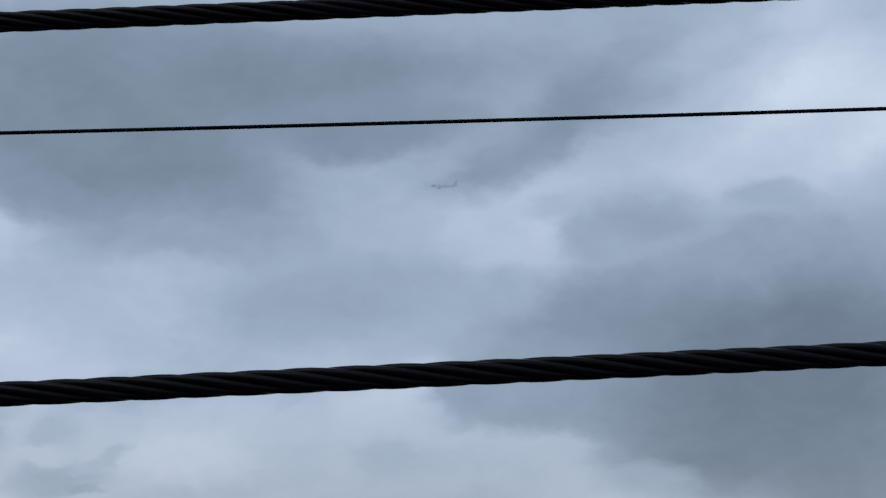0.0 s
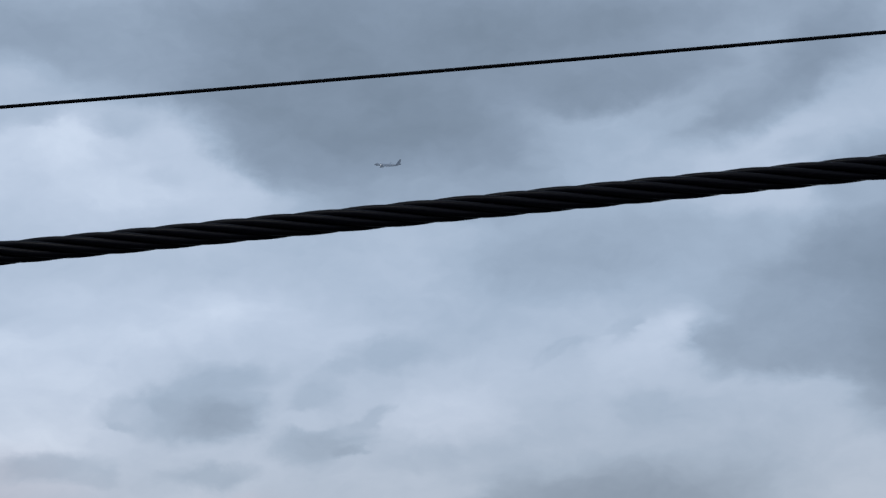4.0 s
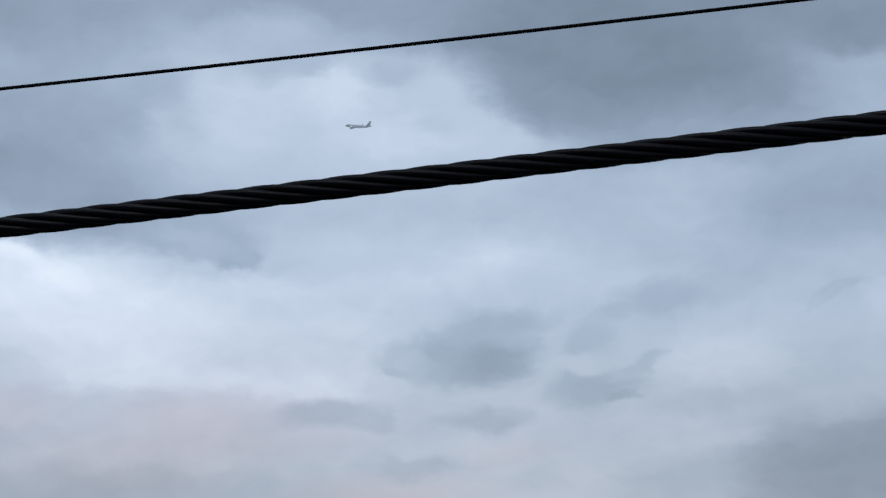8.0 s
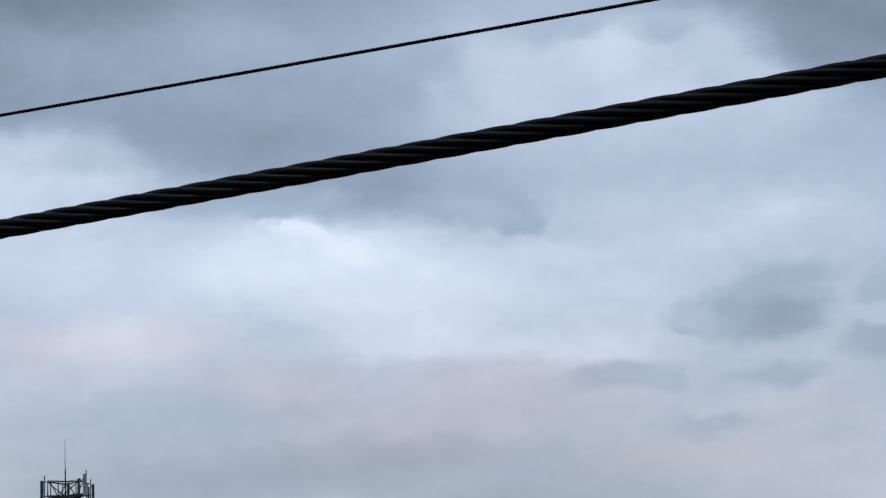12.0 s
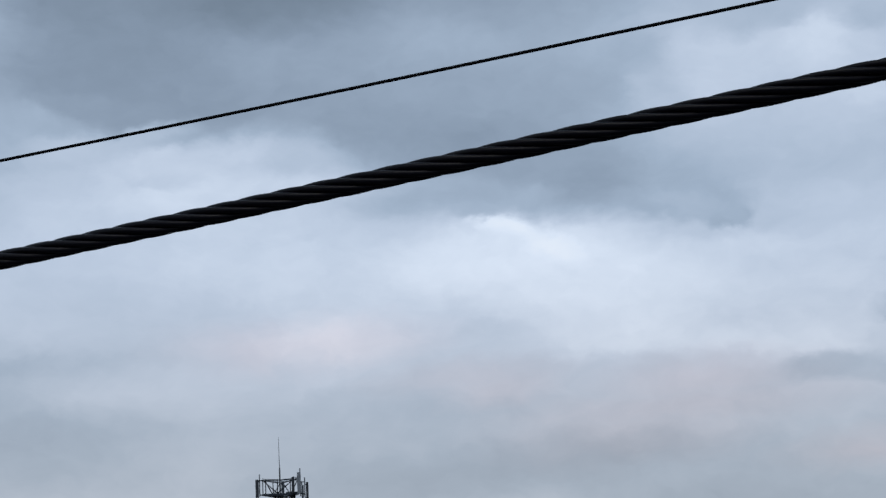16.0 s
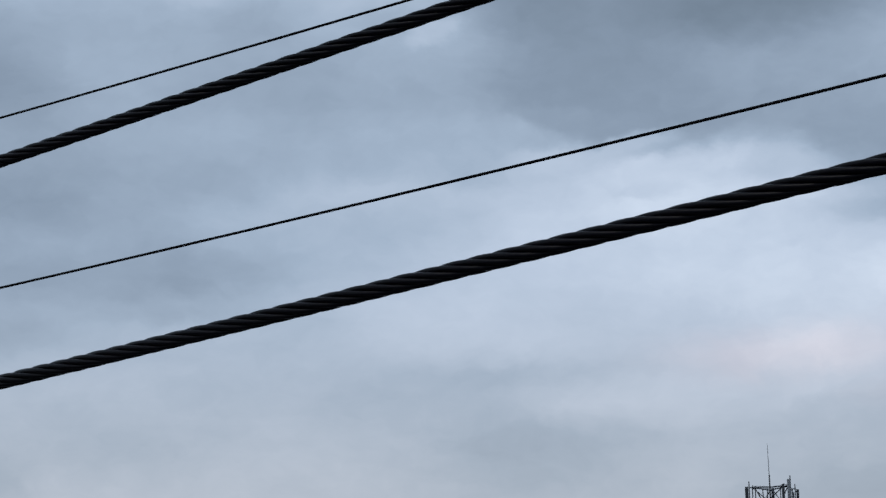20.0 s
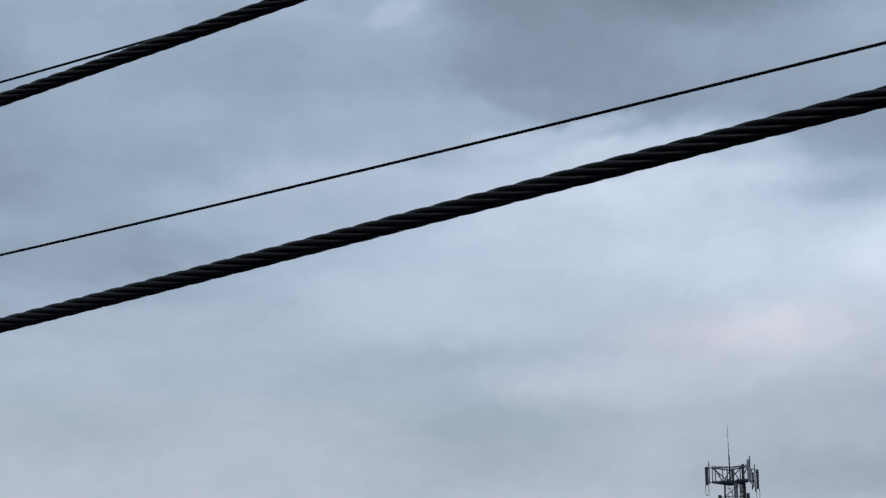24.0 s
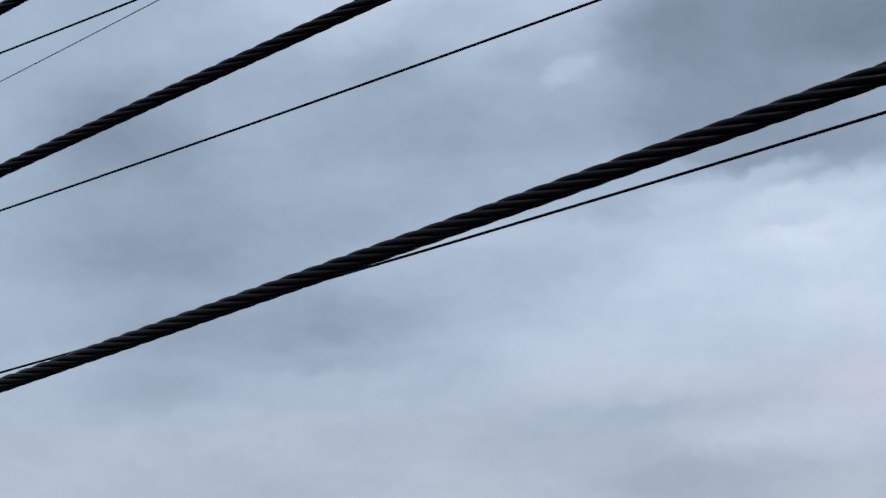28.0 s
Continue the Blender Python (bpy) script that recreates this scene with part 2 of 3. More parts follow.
cloud(-0.56, 14.67, 2.20, 0.76, 0.60, -2, 0.80)
cloud(-3.33, 18.56, 1.92, 0.84, 0.20, -36, 0.80)
cloud(51.80, 11.89, 2.48, 0.64, 0.32, -2, 1.00)
cloud(0.83, 14.39, 2.51, 0.61, 0.42, -2, 0.95)
cloud(6.87, 9.56, 2.00, 0.76, 0.76, -2, 0.70)
cloud(-1.83, 15.49, 1.66, 0.91, 0.69, -2, 0.75)
cloud(21.79, 8.30, 2.46, 0.61, 0.64, -2, 0.80)
cloud(44.64, 19.87, 1.94, 0.76, 0.57, -2, 0.80)
cloud(19.64, 16.68, 1.59, 0.91, 0.77, -2, 0.80)
cloud(15.95, 15.72, 2.37, 0.61, 0.81, 4, 0.70)
cloud(29.83, 15.25, 1.89, 0.76, 0.31, 14, 0.60)
cloud(2.57, 18.25, 2.08, 0.68, 0.17, -2, 0.70)
cloud(10.90, 11.63, 2.33, 0.61, 0.71, -2, 0.80)
cloud(24.53, 10.96, 2.32, 0.61, 0.93, -2, 0.90)
cloud(17.92, 10.05, 1.85, 0.76, 0.79, -2, 0.80)
cloud(26.12, 8.35, 3.07, 0.46, 0.65, -2, 0.80)
cloud(-5.46, 15.92, 1.58, 0.76, 0.41, -2, 0.85)
cloud(26.80, 11.99, 2.18, 0.55, 0.96, -2, 0.80)
cloud(19.58, 18.38, 1.92, 0.61, 0.61, -2, 0.80)
cloud(13.73, 9.69, 1.70, 0.67, 0.41, -2, 0.50)
cloud(1.58, 11.23, 1.55, 0.73, 0.74, -22, 0.80)
cloud(-1.36, 17.32, 1.75, 0.64, 0.25, -16, 0.78)
cloud(54.39, 6.35, 1.83, 0.61, 0.45, -2, 0.80)
cloud(11.79, 16.69, 1.75, 0.64, 0.20, 24, 1.00)
cloud(21.47, 12.97, 2.03, 0.55, 0.44, 4, 0.50)
cloud(-5.61, 15.69, 1.89, 0.58, 0.36, -2, 0.85)
cloud(53.40, 21.07, 1.79, 0.61, 0.47, -2, 0.80)
cloud(-1.89, 10.00, 1.70, 0.64, 0.62, 8, 0.50)
cloud(33.11, 13.87, 2.35, 0.46, 0.85, -2, 0.80)
cloud(27.82, 13.41, 2.34, 0.46, 0.44, -2, 0.75)
cloud(53.30, 10.48, 1.85, 0.55, 0.41, -2, 0.80)
cloud(-7.69, 20.20, 1.62, 0.61, 0.55, -16, 0.80)
cloud(46.12, 18.69, 1.28, 0.76, 0.36, -2, 0.90)
cloud(14.34, 9.88, 1.39, 0.70, 0.46, -2, 0.50)
cloud(17.37, 16.87, 1.27, 0.76, 0.85, -2, 0.60)
cloud(8.32, 6.27, 1.68, 0.55, 0.48, -2, 0.70)
cloud(20.14, 7.36, 2.30, 0.38, 0.60, -2, 0.80)
cloud(34.66, 14.66, 2.04, 0.43, 0.79, -6, 0.60)
cloud(22.42, 16.84, 0.95, 0.91, 0.45, -2, 0.60)
cloud(7.88, 14.42, 1.88, 0.46, 0.60, -2, 0.70)
cloud(-1.48, 13.83, 1.25, 0.68, 0.46, -2, 0.70)
cloud(19.41, 11.58, 1.86, 0.46, 0.85, -2, 0.70)
cloud(1.04, 9.40, 1.39, 0.61, 0.51, -2, 0.70)
cloud(2.90, 18.02, 1.28, 0.61, 0.18, -2, 0.70)
cloud(-2.08, 10.63, 1.70, 0.46, 0.30, -2, 0.75)
cloud(8.44, 11.25, 1.39, 0.53, 0.50, -2, 0.50)
cloud(40.88, 14.72, 1.73, 0.43, 0.50, -2, 0.70)
cloud(-10.43, 21.07, 1.14, 0.61, 0.76, -2, 0.80)
cloud(39.74, 21.03, 1.14, 0.61, 0.39, -2, 0.80)
cloud(36.85, 15.90, 1.42, 0.49, 0.30, 14, 1.00)
cloud(48.76, 10.95, 2.48, 0.27, 0.42, -2, 0.85)
cloud(41.87, 20.45, 1.05, 0.61, 0.68, -2, 0.50)
cloud(10.52, 8.89, 1.23, 0.52, 0.43, -6, 0.55)
cloud(13.02, 10.58, 1.30, 0.49, 0.50, -2, 0.50)
cloud(-0.50, 11.23, 1.12, 0.55, 0.33, 8, 0.70)
cloud(17.72, 8.28, 1.41, 0.43, 0.52, -2, 0.45)
cloud(21.72, 15.94, 0.79, 0.76, 0.65, -2, 0.70)
cloud(42.75, 18.75, 1.28, 0.46, 0.48, -2, 0.70)
cloud(-9.06, 16.22, 1.27, 0.46, 0.46, -2, 0.60)
cloud(-4.34, 15.20, 0.94, 0.61, 0.42, -2, 0.70)
cloud(19.31, 17.66, 1.28, 0.43, 0.57, -2, 0.60)
cloud(-2.87, 15.92, 0.71, 0.76, 0.75, -2, 0.70)
cloud(38.12, 14.84, 1.26, 0.43, 0.69, -2, 0.70)
cloud(15.30, 6.87, 1.45, 0.36, 0.54, -2, 0.60)
cloud(7.48, 8.35, 1.54, 0.33, 0.55, -2, 0.60)
cloud(14.07, 7.38, 1.69, 0.30, 0.69, -2, 0.60)
cloud(-5.52, 8.83, 1.08, 0.46, 0.42, -2, 0.60)
cloud(12.11, 6.36, 1.38, 0.33, 0.60, -2, 0.60)
cloud(-3.17, 16.16, 0.95, 0.46, 0.57, -2, 0.60)
cloud(32.00, 14.60, 0.94, 0.46, 0.65, -2, 0.70)
cloud(13.04, 9.55, 0.92, 0.46, 0.33, -2, 0.80)
cloud(48.16, 20.23, 0.97, 0.43, 0.67, -2, 0.70)
cloud(15.77, 17.49, 0.96, 0.43, 0.59, -2, 0.60)
cloud(-3.16, 9.67, 0.85, 0.46, 0.56, -2, 0.50)
cloud(13.30, 8.07, 1.26, 0.30, 0.48, -2, 0.50)
cloud(21.13, 12.85, 1.09, 0.33, 0.54, 8, 0.60)
cloud(7.73, 9.56, 1.08, 0.33, 0.72, -2, 0.50)
cloud(10.64, 10.11, 0.77, 0.46, 0.52, -12, 0.60)
cloud(43.34, 16.11, 1.27, 0.27, 0.44, -2, 0.60)
cloud(36.07, 15.25, 1.26, 0.27, 0.63, -12, 0.50)
cloud(7.21, 7.51, 1.38, 0.24, 0.60, -2, 0.60)
cloud(25.64, 13.30, 0.94, 0.33, 0.47, -2, 0.60)
cloud(15.73, 9.71, 0.85, 0.36, 0.60, -2, 0.60)
cloud(26.97, 9.76, 0.93, 0.30, 0.71, -2, 0.60)
cloud(41.25, 18.41, 0.83, 0.33, 0.63, -16, 0.45)
cloud(18.47, 17.66, 0.80, 0.33, 0.58, -2, 0.60)
cloud(0.69, 17.50, 0.80, 0.33, 0.43, -2, 0.60)
cloud(26.31, 12.55, 1.01, 0.26, 1.06, 14, 0.70)
cloud(0.52, 17.23, 0.95, 0.27, 0.48, -2, 0.60)
cloud(24.94, 11.90, 0.78, 0.33, 1.08, 18, 0.70)
cloud(38.78, 15.71, 0.95, 0.27, 0.46, 14, 0.85)
cloud(0.79, 11.63, 0.53, 0.43, 0.75, -2, 0.90)
cloud(35.46, 14.03, 0.94, 0.21, 0.74, -2, 0.50)
cloud(9.27, 9.46, 0.80, 0.24, 0.53, -26, 0.40)
cloud(9.84, 10.84, 0.77, 0.24, 0.53, -16, 0.50)
cloud(16.51, 8.09, 0.61, 0.30, 0.54, -2, 0.50)
cloud(20.18, 12.55, 0.65, 0.27, 0.51, 28, 0.40)
cloud(20.12, 12.42, 0.62, 0.27, 0.45, -2, 0.50)
cloud(10.96, 9.51, 0.77, 0.21, 0.66, -2, 0.50)
cloud(3.75, 11.30, 0.77, 0.18, 0.55, -16, 0.50)
cloud(14.69, 16.08, 0.63, 0.21, 0.68, -2, 0.60)
cloud(27.22, 13.02, 0.62, 0.21, 0.49, -2, 0.60)
cloud(2.00, 11.79, 0.62, 0.21, 0.58, -42, 0.50)
cloud(20.04, 12.55, 0.40, 0.24, 0.51, 28, 0.50)
cloud(9.76, 8.57, 0.46, 0.21, 0.41, -2, 0.40)
cloud(2.18, 11.78, 0.62, 0.14, 0.56, -12, 0.50)
cloud(4.16, 11.03, 0.62, 0.14, 0.59, -32, 0.50)
cloud(15.96, 9.47, 0.46, 0.15, 0.55, -2, 0.40)
blush(23.11, 6.92, 3.06, 0.76, 0.70, -1)
blush(16.22, 6.13, 2.29, 0.46, 0.80, -1)
blush(12.55, 7.27, 1.23, 0.30, 0.50, -1)
blush(21.03, 8.14, 2.76, 0.61, 0.80, -1)
blush(23.32, 7.42, 3.07, 0.46, 0.60, -1)
blush(32.18, 9.59, 2.93, 0.64, 0.70, -1)
blush(26.58, 8.29, 1.69, 0.61, 0.70, -1)
blush(21.56, 7.56, 3.83, 0.61, 0.80, -1)
blush(16.06, 6.13, 2.29, 0.46, 0.60, -1)
blush(31.21, 9.65, 2.47, 0.61, 0.75, -1)
blush(27.15, 8.54, 2.31, 0.46, 0.60, -1)
blush(33.05, 9.53, 1.70, 0.61, 0.75, -1)

billow = noise_node(sky, stretched(ragged, 0.8, 1.3, 11.0), 0.55, 4.0, 0.5)
wisp = noise_node(sky, stretched(ragged, 0.8, 1.3, 23.0), 2.0, 3.0, 0.55)
tone_now = math_node(sky, "ADD", tone_now, math_node(sky, "MULTIPLY", math_node(sky, "SUBTRACT", billow, 0.5), 0.18))
tone_now = math_node(sky, "ADD", tone_now, math_node(sky, "MULTIPLY", math_node(sky, "SUBTRACT", wisp, 0.5), 0.08))
ramp = node(sky, "ShaderNodeValToRGB")
sky.links.new(math_node(sky, "DIVIDE", math_node(sky, "ADD", tone_now, 0.25), 1.5), ramp.inputs[0])
stops = ((-0.25, (90, 105, 122)), (0.0, (113, 129, 147)), (0.25, (136, 153, 174)), (0.5, (161, 179, 201)), (0.75, (187, 202, 223)), (1.0, (217, 230, 248)), (1.25, (240, 247, 255)))
ramp.color_ramp.elements[0].color, ramp.color_ramp.elements[1].color = linear(*stops[0][1]), linear(*stops[-1][1])
for at, colour in stops[1:-1]:
    ramp.color_ramp.elements.new((at + 0.25) / 1.5).color = linear(*colour)
rosy = node(sky, "ShaderNodeMix", data_type="RGBA", blend_type="MULTIPLY")
sky.links.new(math_node(sky, "MULTIPLY", blush_now, 0.9, clamp=True), rosy.inputs[0])
sky.links.new(ramp.outputs[0], rosy.inputs[6])
rosy.inputs[7].default_value = (1.13, 0.98, 0.94, 1.0)
grey = node(sky, "ShaderNodeMix", data_type="RGBA", blend_type="MULTIPLY")
dusk = node(sky, "ShaderNodeMapRange", interpolation_type="SMOOTHSTEP")
sky.links.new(elevation, dusk.inputs["Value"])
dusk.inputs["From Min"].default_value, dusk.inputs["From Max"].default_value = 4.0, 13.0
dusk.inputs["To Min"].default_value, dusk.inputs["To Max"].default_value = 1.0, 0.0
sky.links.new(dusk.outputs[0], grey.inputs[0])
sky.links.new(rosy.outputs[2], grey.inputs[6])
grey.inputs[7].default_value = (1.08, 0.985, 0.9, 1.0)
sky.links.new(grey.outputs[2], s_out.inputs[0])

world = bpy.data.worlds.new("overcast")
scene.world = world
world.use_nodes = True
wt = world.node_tree
wt.nodes.clear()
SUN_UP, SUN_TURN = radians(48), radians(207)
clear = node(wt, "ShaderNodeTexSky")
clear.sky_type, clear.sun_disc = "NISHITA", False
clear.sun_elevation, clear.sun_rotation = SUN_UP, SUN_TURN
dim = node(wt, "ShaderNodeVectorMath", operation="SCALE")
wt.links.new(clear.outputs[0], dim.inputs[0])
dim.inputs["Scale"].default_value = 0.08
bearing = node(wt, "ShaderNodeTexCoord")
cover = node(wt, "ShaderNodeGroup")
cover.node_tree = sky
wt.links.new(bearing.outputs["Generated"], cover.inputs[0])
over = node(wt, "ShaderNodeMix", data_type="RGBA")
over.inputs[0].default_value = 0.98
wt.links.new(dim.outputs[0], over.inputs[6])
wt.links.new(cover.outputs[0], over.inputs[7])
back = node(wt, "ShaderNodeBackground")
wt.links.new(over.outputs[2], back.inputs[0])
wt.links.new(back.outputs[0], node(wt, "ShaderNodeOutputWorld").inputs[0])
world.cycles.sampling_method, world.cycles.sample_map_resolution = "MANUAL", 64

sun = new("sun", bpy.data.lights.new("sun", "SUN"))
sun.data.energy, sun.data.angle, sun.data.color = 0.6, radians(20), (1.0, 0.98, 0.95)
sun.matrix_world = look((0, 0, 0), (-math.sin(SUN_TURN) * math.cos(SUN_UP), -math.cos(SUN_TURN) * math.cos(SUN_UP), -math.sin(SUN_UP)))


# ---------------------------------------------------------------- materials
def surface(name, colour, rough=0.6, metal=0.0, grain=20.0, spread=0.25, bump=0.1, stain=1.5, specular=0.5):
    """A weathered surface: base colour varied at two scales, roughness to match, fine relief."""
    m = bpy.data.materials.new(name)
    m.use_nodes = True
    t = m.node_tree
    p = t.nodes["Principled BSDF"]
    where = node(t, "ShaderNodeTexCoord").outputs["Object"]
    fine, broad = noise_node(t, where, grain, 5.0, 0.6), noise_node(t, where, stain, 3.0, 0.5)
    both = math_node(t, "ADD", math_node(t, "MULTIPLY", fine, 0.5), math_node(t, "MULTIPLY", broad, 0.5))
    r = node(t, "ShaderNodeValToRGB")
    t.links.new(both, r.inputs[0])
    r.color_ramp.elements[0].position, r.color_ramp.elements[1].position = 0.3, 0.7
    r.color_ramp.elements[0].color = tuple(c * (1 - spread) for c in colour) + (1.0,)
    r.color_ramp.elements[1].color = tuple(min(1.0, c * (1 + spread)) for c in colour) + (1.0,)
    t.links.new(r.outputs[0], p.inputs["Base Color"])
    t.links.new(math_node(t, "ADD", math_node(t, "MULTIPLY", fine, 0.25), rough - 0.12, clamp=True), p.inputs["Roughness"])
    p.inputs["Metallic"].default_value = metal
    p.inputs["Specular IOR Level"].default_value = specular
    b = node(t, "ShaderNodeBump")
    b.inputs["Strength"].default_value, b.inputs["Distance"].default_value = bump, 0.02
    t.links.new(fine, b.inputs["Height"])
    t.links.new(b.outputs[0], p.inputs["Normal"])
    return m


RUBBER = surface("black_insulation", (0.0044, 0.0039, 0.0060), 0.32, grain=60, spread=0.4, bump=0.06, specular=0.08)
CONDUCTOR = surface("dark_conductor", (0.002, 0.002, 0.003), 0.6, grain=40, spread=0.3, specular=0.06)
EARTH_WIRE = surface("grey_earth_wire", (0.24, 0.26, 0.29), 0.5, metal=0.3, grain=40)
GALVANISED = surface("galvanised_steel", (0.21, 0.225, 0.245), 0.5, metal=0.5, grain=6, spread=0.3)
PALE = surface("pale_galvanised_steel", (0.42, 0.44, 0.46), 0.45, metal=0.2, grain=6, spread=0.2)
DARK_STEEL = surface("dark_steel", (0.028, 0.034, 0.044), 0.55, metal=0.4, grain=8, spread=0.35)
PANEL_GREY = surface("grey_radome", (0.2, 0.215, 0.23), 0.5, grain=5, spread=0.15)
PANEL_DARK = surface("dark_radome", (0.03, 0.034, 0.041), 0.5, grain=5, spread=0.2)
FEEDER = surface("black_feeder", (0.03, 0.03, 0.032), 0.6, grain=12)
WOOD = surface("weathered_pole_wood", (0.16, 0.12, 0.085), 0.85, grain=9, spread=0.35, bump=0.4)
GROUND = surface("ground", (0.06, 0.062, 0.064), 0.95, grain=0.6, spread=0.4, bump=0.3, stain=0.02)
WHITE_PAINT = surface("white_aircraft_paint", (0.38, 0.43, 0.51), 0.35, grain=1.2, spread=0.06, bump=0.02, stain=0.15)
BELLY_GREY = surface("grey_aircraft_paint", (0.3, 0.34, 0.41), 0.4, grain=1.2, spread=0.1, bump=0.02)
NOSE_GREY = surface("blue_grey_nose_paint", (0.13, 0.155, 0.2), 0.4, grain=1.2, spread=0.1, bump=0.02)
FIN_BLUE = surface("dark_blue_fin_paint", (0.05, 0.07, 0.12), 0.4, grain=1.0, spread=0.15, bump=0.02)
COWL = surface("engine_cowl", (0.045, 0.052, 0.066), 0.35, metal=0.2, grain=1.5)
BARE = surface("polished_lip", (0.75, 0.76, 0.78), 0.2, metal=0.9, grain=3, spread=0.05)
GLASS_DARK = surface("dark_glazing", (0.02, 0.022, 0.025), 0.15, grain=3, spread=0.1, bump=0.0)


# ---------------------------------------------------------------- mesh helpers
def part(name, bm, material, parent=None, label=""):
    """Links a bmesh as one mesh object, under a thing or a part."""
    me = bpy.data.meshes.new(name)
    bm.to_mesh(me)
    bm.free()
    me.materials.append(material)
    ob = new(name, me)
    ob.parent = parent
    return tagged(ob, label)


def tube(bm, points, radius, sides=8, closed=False, smooth=True):
    """A round bar along points; radius is one number or one per point."""
    pts = [Vector(p) for p in points]
    n = len(pts)
    radii = radius if isinstance(radius, (list, tuple)) else [radius] * n
    rings, side = [], None
    for i, p in enumerate(pts):
        ahead = (pts[(i + 1) % n] - pts[i - 1]) if closed else (pts[min(i + 1, n - 1)] - pts[max(i - 1, 0)])
        ahead.normalize()
        if side is None:
            side = ahead.orthogonal().normalized()
        side = (side - ahead * side.dot(ahead)).normalized()
        other = ahead.cross(side)
        rings.append([bm.verts.new(p + (side * math.cos(a) + other * math.sin(a)) * radii[i]) for a in (2 * math.pi * k / sides for k in range(sides))])
    pairs = list(zip(rings, rings[1:])) + ([(rings[-1], rings[0])] if closed else [])
    for a, b in pairs:
        for k in range(sides):
            bm.faces.new((a[k], a[(k + 1) % sides], b[(k + 1) % sides], b[k])).smooth = smooth
    if not closed:
        bm.faces.new(rings[0][::-1])
        bm.faces.new(rings[-1])
    return bm


def box(bm, centre, size, turn=0.0, bevel=0.0):
    """A box with bevelled edges, turned about z by degrees."""
    m = pose(*centre, 0, 0, turn) @ Matrix.Diagonal((*size, 1))
    made = bmesh.ops.create_cube(bm, size=1.0, matrix=m)
    if bevel:
        edges = {e for v in made["verts"] for e in v.link_edges}
        bmesh.ops.bevel(bm, geom=list(edges), offset=bevel, segments=2, affect="EDGES", profile=0.6)
    return bm


# ---------------------------------------------------------------- setting
bm = bmesh.new()
rings = []
for r in (0, 15, 40, 90, 200, 450, 1000, 2200, 4700):
    rings.append([bm.verts.new((r * math.cos(a), r * math.sin(a), 0.25 * noise.noise((r * math.cos(a) * 0.01, r * math.sin(a) * 0.01, 0)) - 0.2)) for a in (2 * math.pi * k / 64 for k in range(64))] if r else [bm.verts.new((0, 0, -0.1))])
for k in range(64):
    bm.faces.new((rings[0][0], rings[1][k], rings[1][(k + 1) % 64]))
for a, b in zip(rings[1:], rings[2:]):
    for k in range(64):
        bm.faces.new((a[k], b[k], b[(k + 1) % 64], a[(k + 1) % 64]))
ground = tagged(part("ground", bm, GROUND), "flat dull dark grey open ground", "ground", kind="structure")

# ---------------------------------------------------------------- overhead lines
SAG_NEAR, SAG_FAR = 0.000431, 0.000274
SPAN_NEAR, SPAN_FAR = (-32.0, 24.0), (-95.0, 60.0)


def wire_at(x, y, z, drift, rise):
    """A point of a wire that passes y, z in front of the viewer and runs off to the west."""
    s = -x
    return Vector((x, y + drift * s, EYE + z + rise * s + (SAG_NEAR if y < 20 else SAG_FAR) * s * s))


def stations(lo, hi, near_lo, near_hi, fine, coarse):
    xs, x = [], lo
    while x < hi:
        xs.append(x)
        x += fine if near_lo <= x < near_hi else coarse
    return xs + [hi]


def twisted_cable(label, y, z, drift, rise, turn):
    """Six insulated cores laid round a seventh."""
    thing = new("overhead_cable")
    thing.location = wire_at(SPAN_NEAR[0], y, z, drift, rise)
    tagged(thing, label, "cable", "twisted overhead cables")
    lay, ring_r, core_r = 0.70, 0.0205, 0.0103
    xs = stations(*SPAN_NEAR, -14.0, 3.5, 0.028, 0.06)
    for k in range(7):
        bm = bmesh.new()
        pts = []
        for x in (xs if k < 6 else xs[::12] + [xs[-1]]):
            c = wire_at(x, y, z, drift, rise) - thing.location
            if k < 6:
                wobble = 0.05 * noise.noise((x * 0.9, k * 7.1, y))
                a = turn + k * math.pi / 3 - 2 * math.pi * x / lay + wobble
                c = c + Vector((0, -math.cos(a), math.sin(a))) * ring_r * (1 + 0.03 * noise.noise((x * 1.7, k * 3.3, z)))
            pts.append(c)
        tube(bm, pts, core_r if k < 6 else core_r * 1.02, 9 if k < 6 else 6)
        part("core_wire" if k == 6 else "strand", bm, RUBBER, thing)
    return thing


CABLES = ((5.1194, 1.4913, 0.0122, -0.0342), (5.9235, 2.7581, -0.0198, -0.041), (6.4901, 3.9907, -0, -0.0312))
twisted_cable("thick black twisted cable strung lowest across the sky", *CABLES[0], 0.3)
twisted_cable("thick black twisted cable strung in the middle", *CABLES[1], 1.0)
twisted_cable("thick black twisted cable strung uppermost", *CABLES[2], 0.7)


def line_wire(name, label, y, z, drift, rise, radius, material):
    bm = bmesh.new()
    start = wire_at(SPAN_FAR[0], y, z, drift, rise)
    pts = [wire_at(x, y, z, drift, rise) - start for x in np.linspace(*SPAN_FAR, 120)]
    tube(bm, pts, radius, 8)
    ob = part(name, bm, material)
    ob.location = start
    return tagged(ob, label, "wire", "distant line wires")


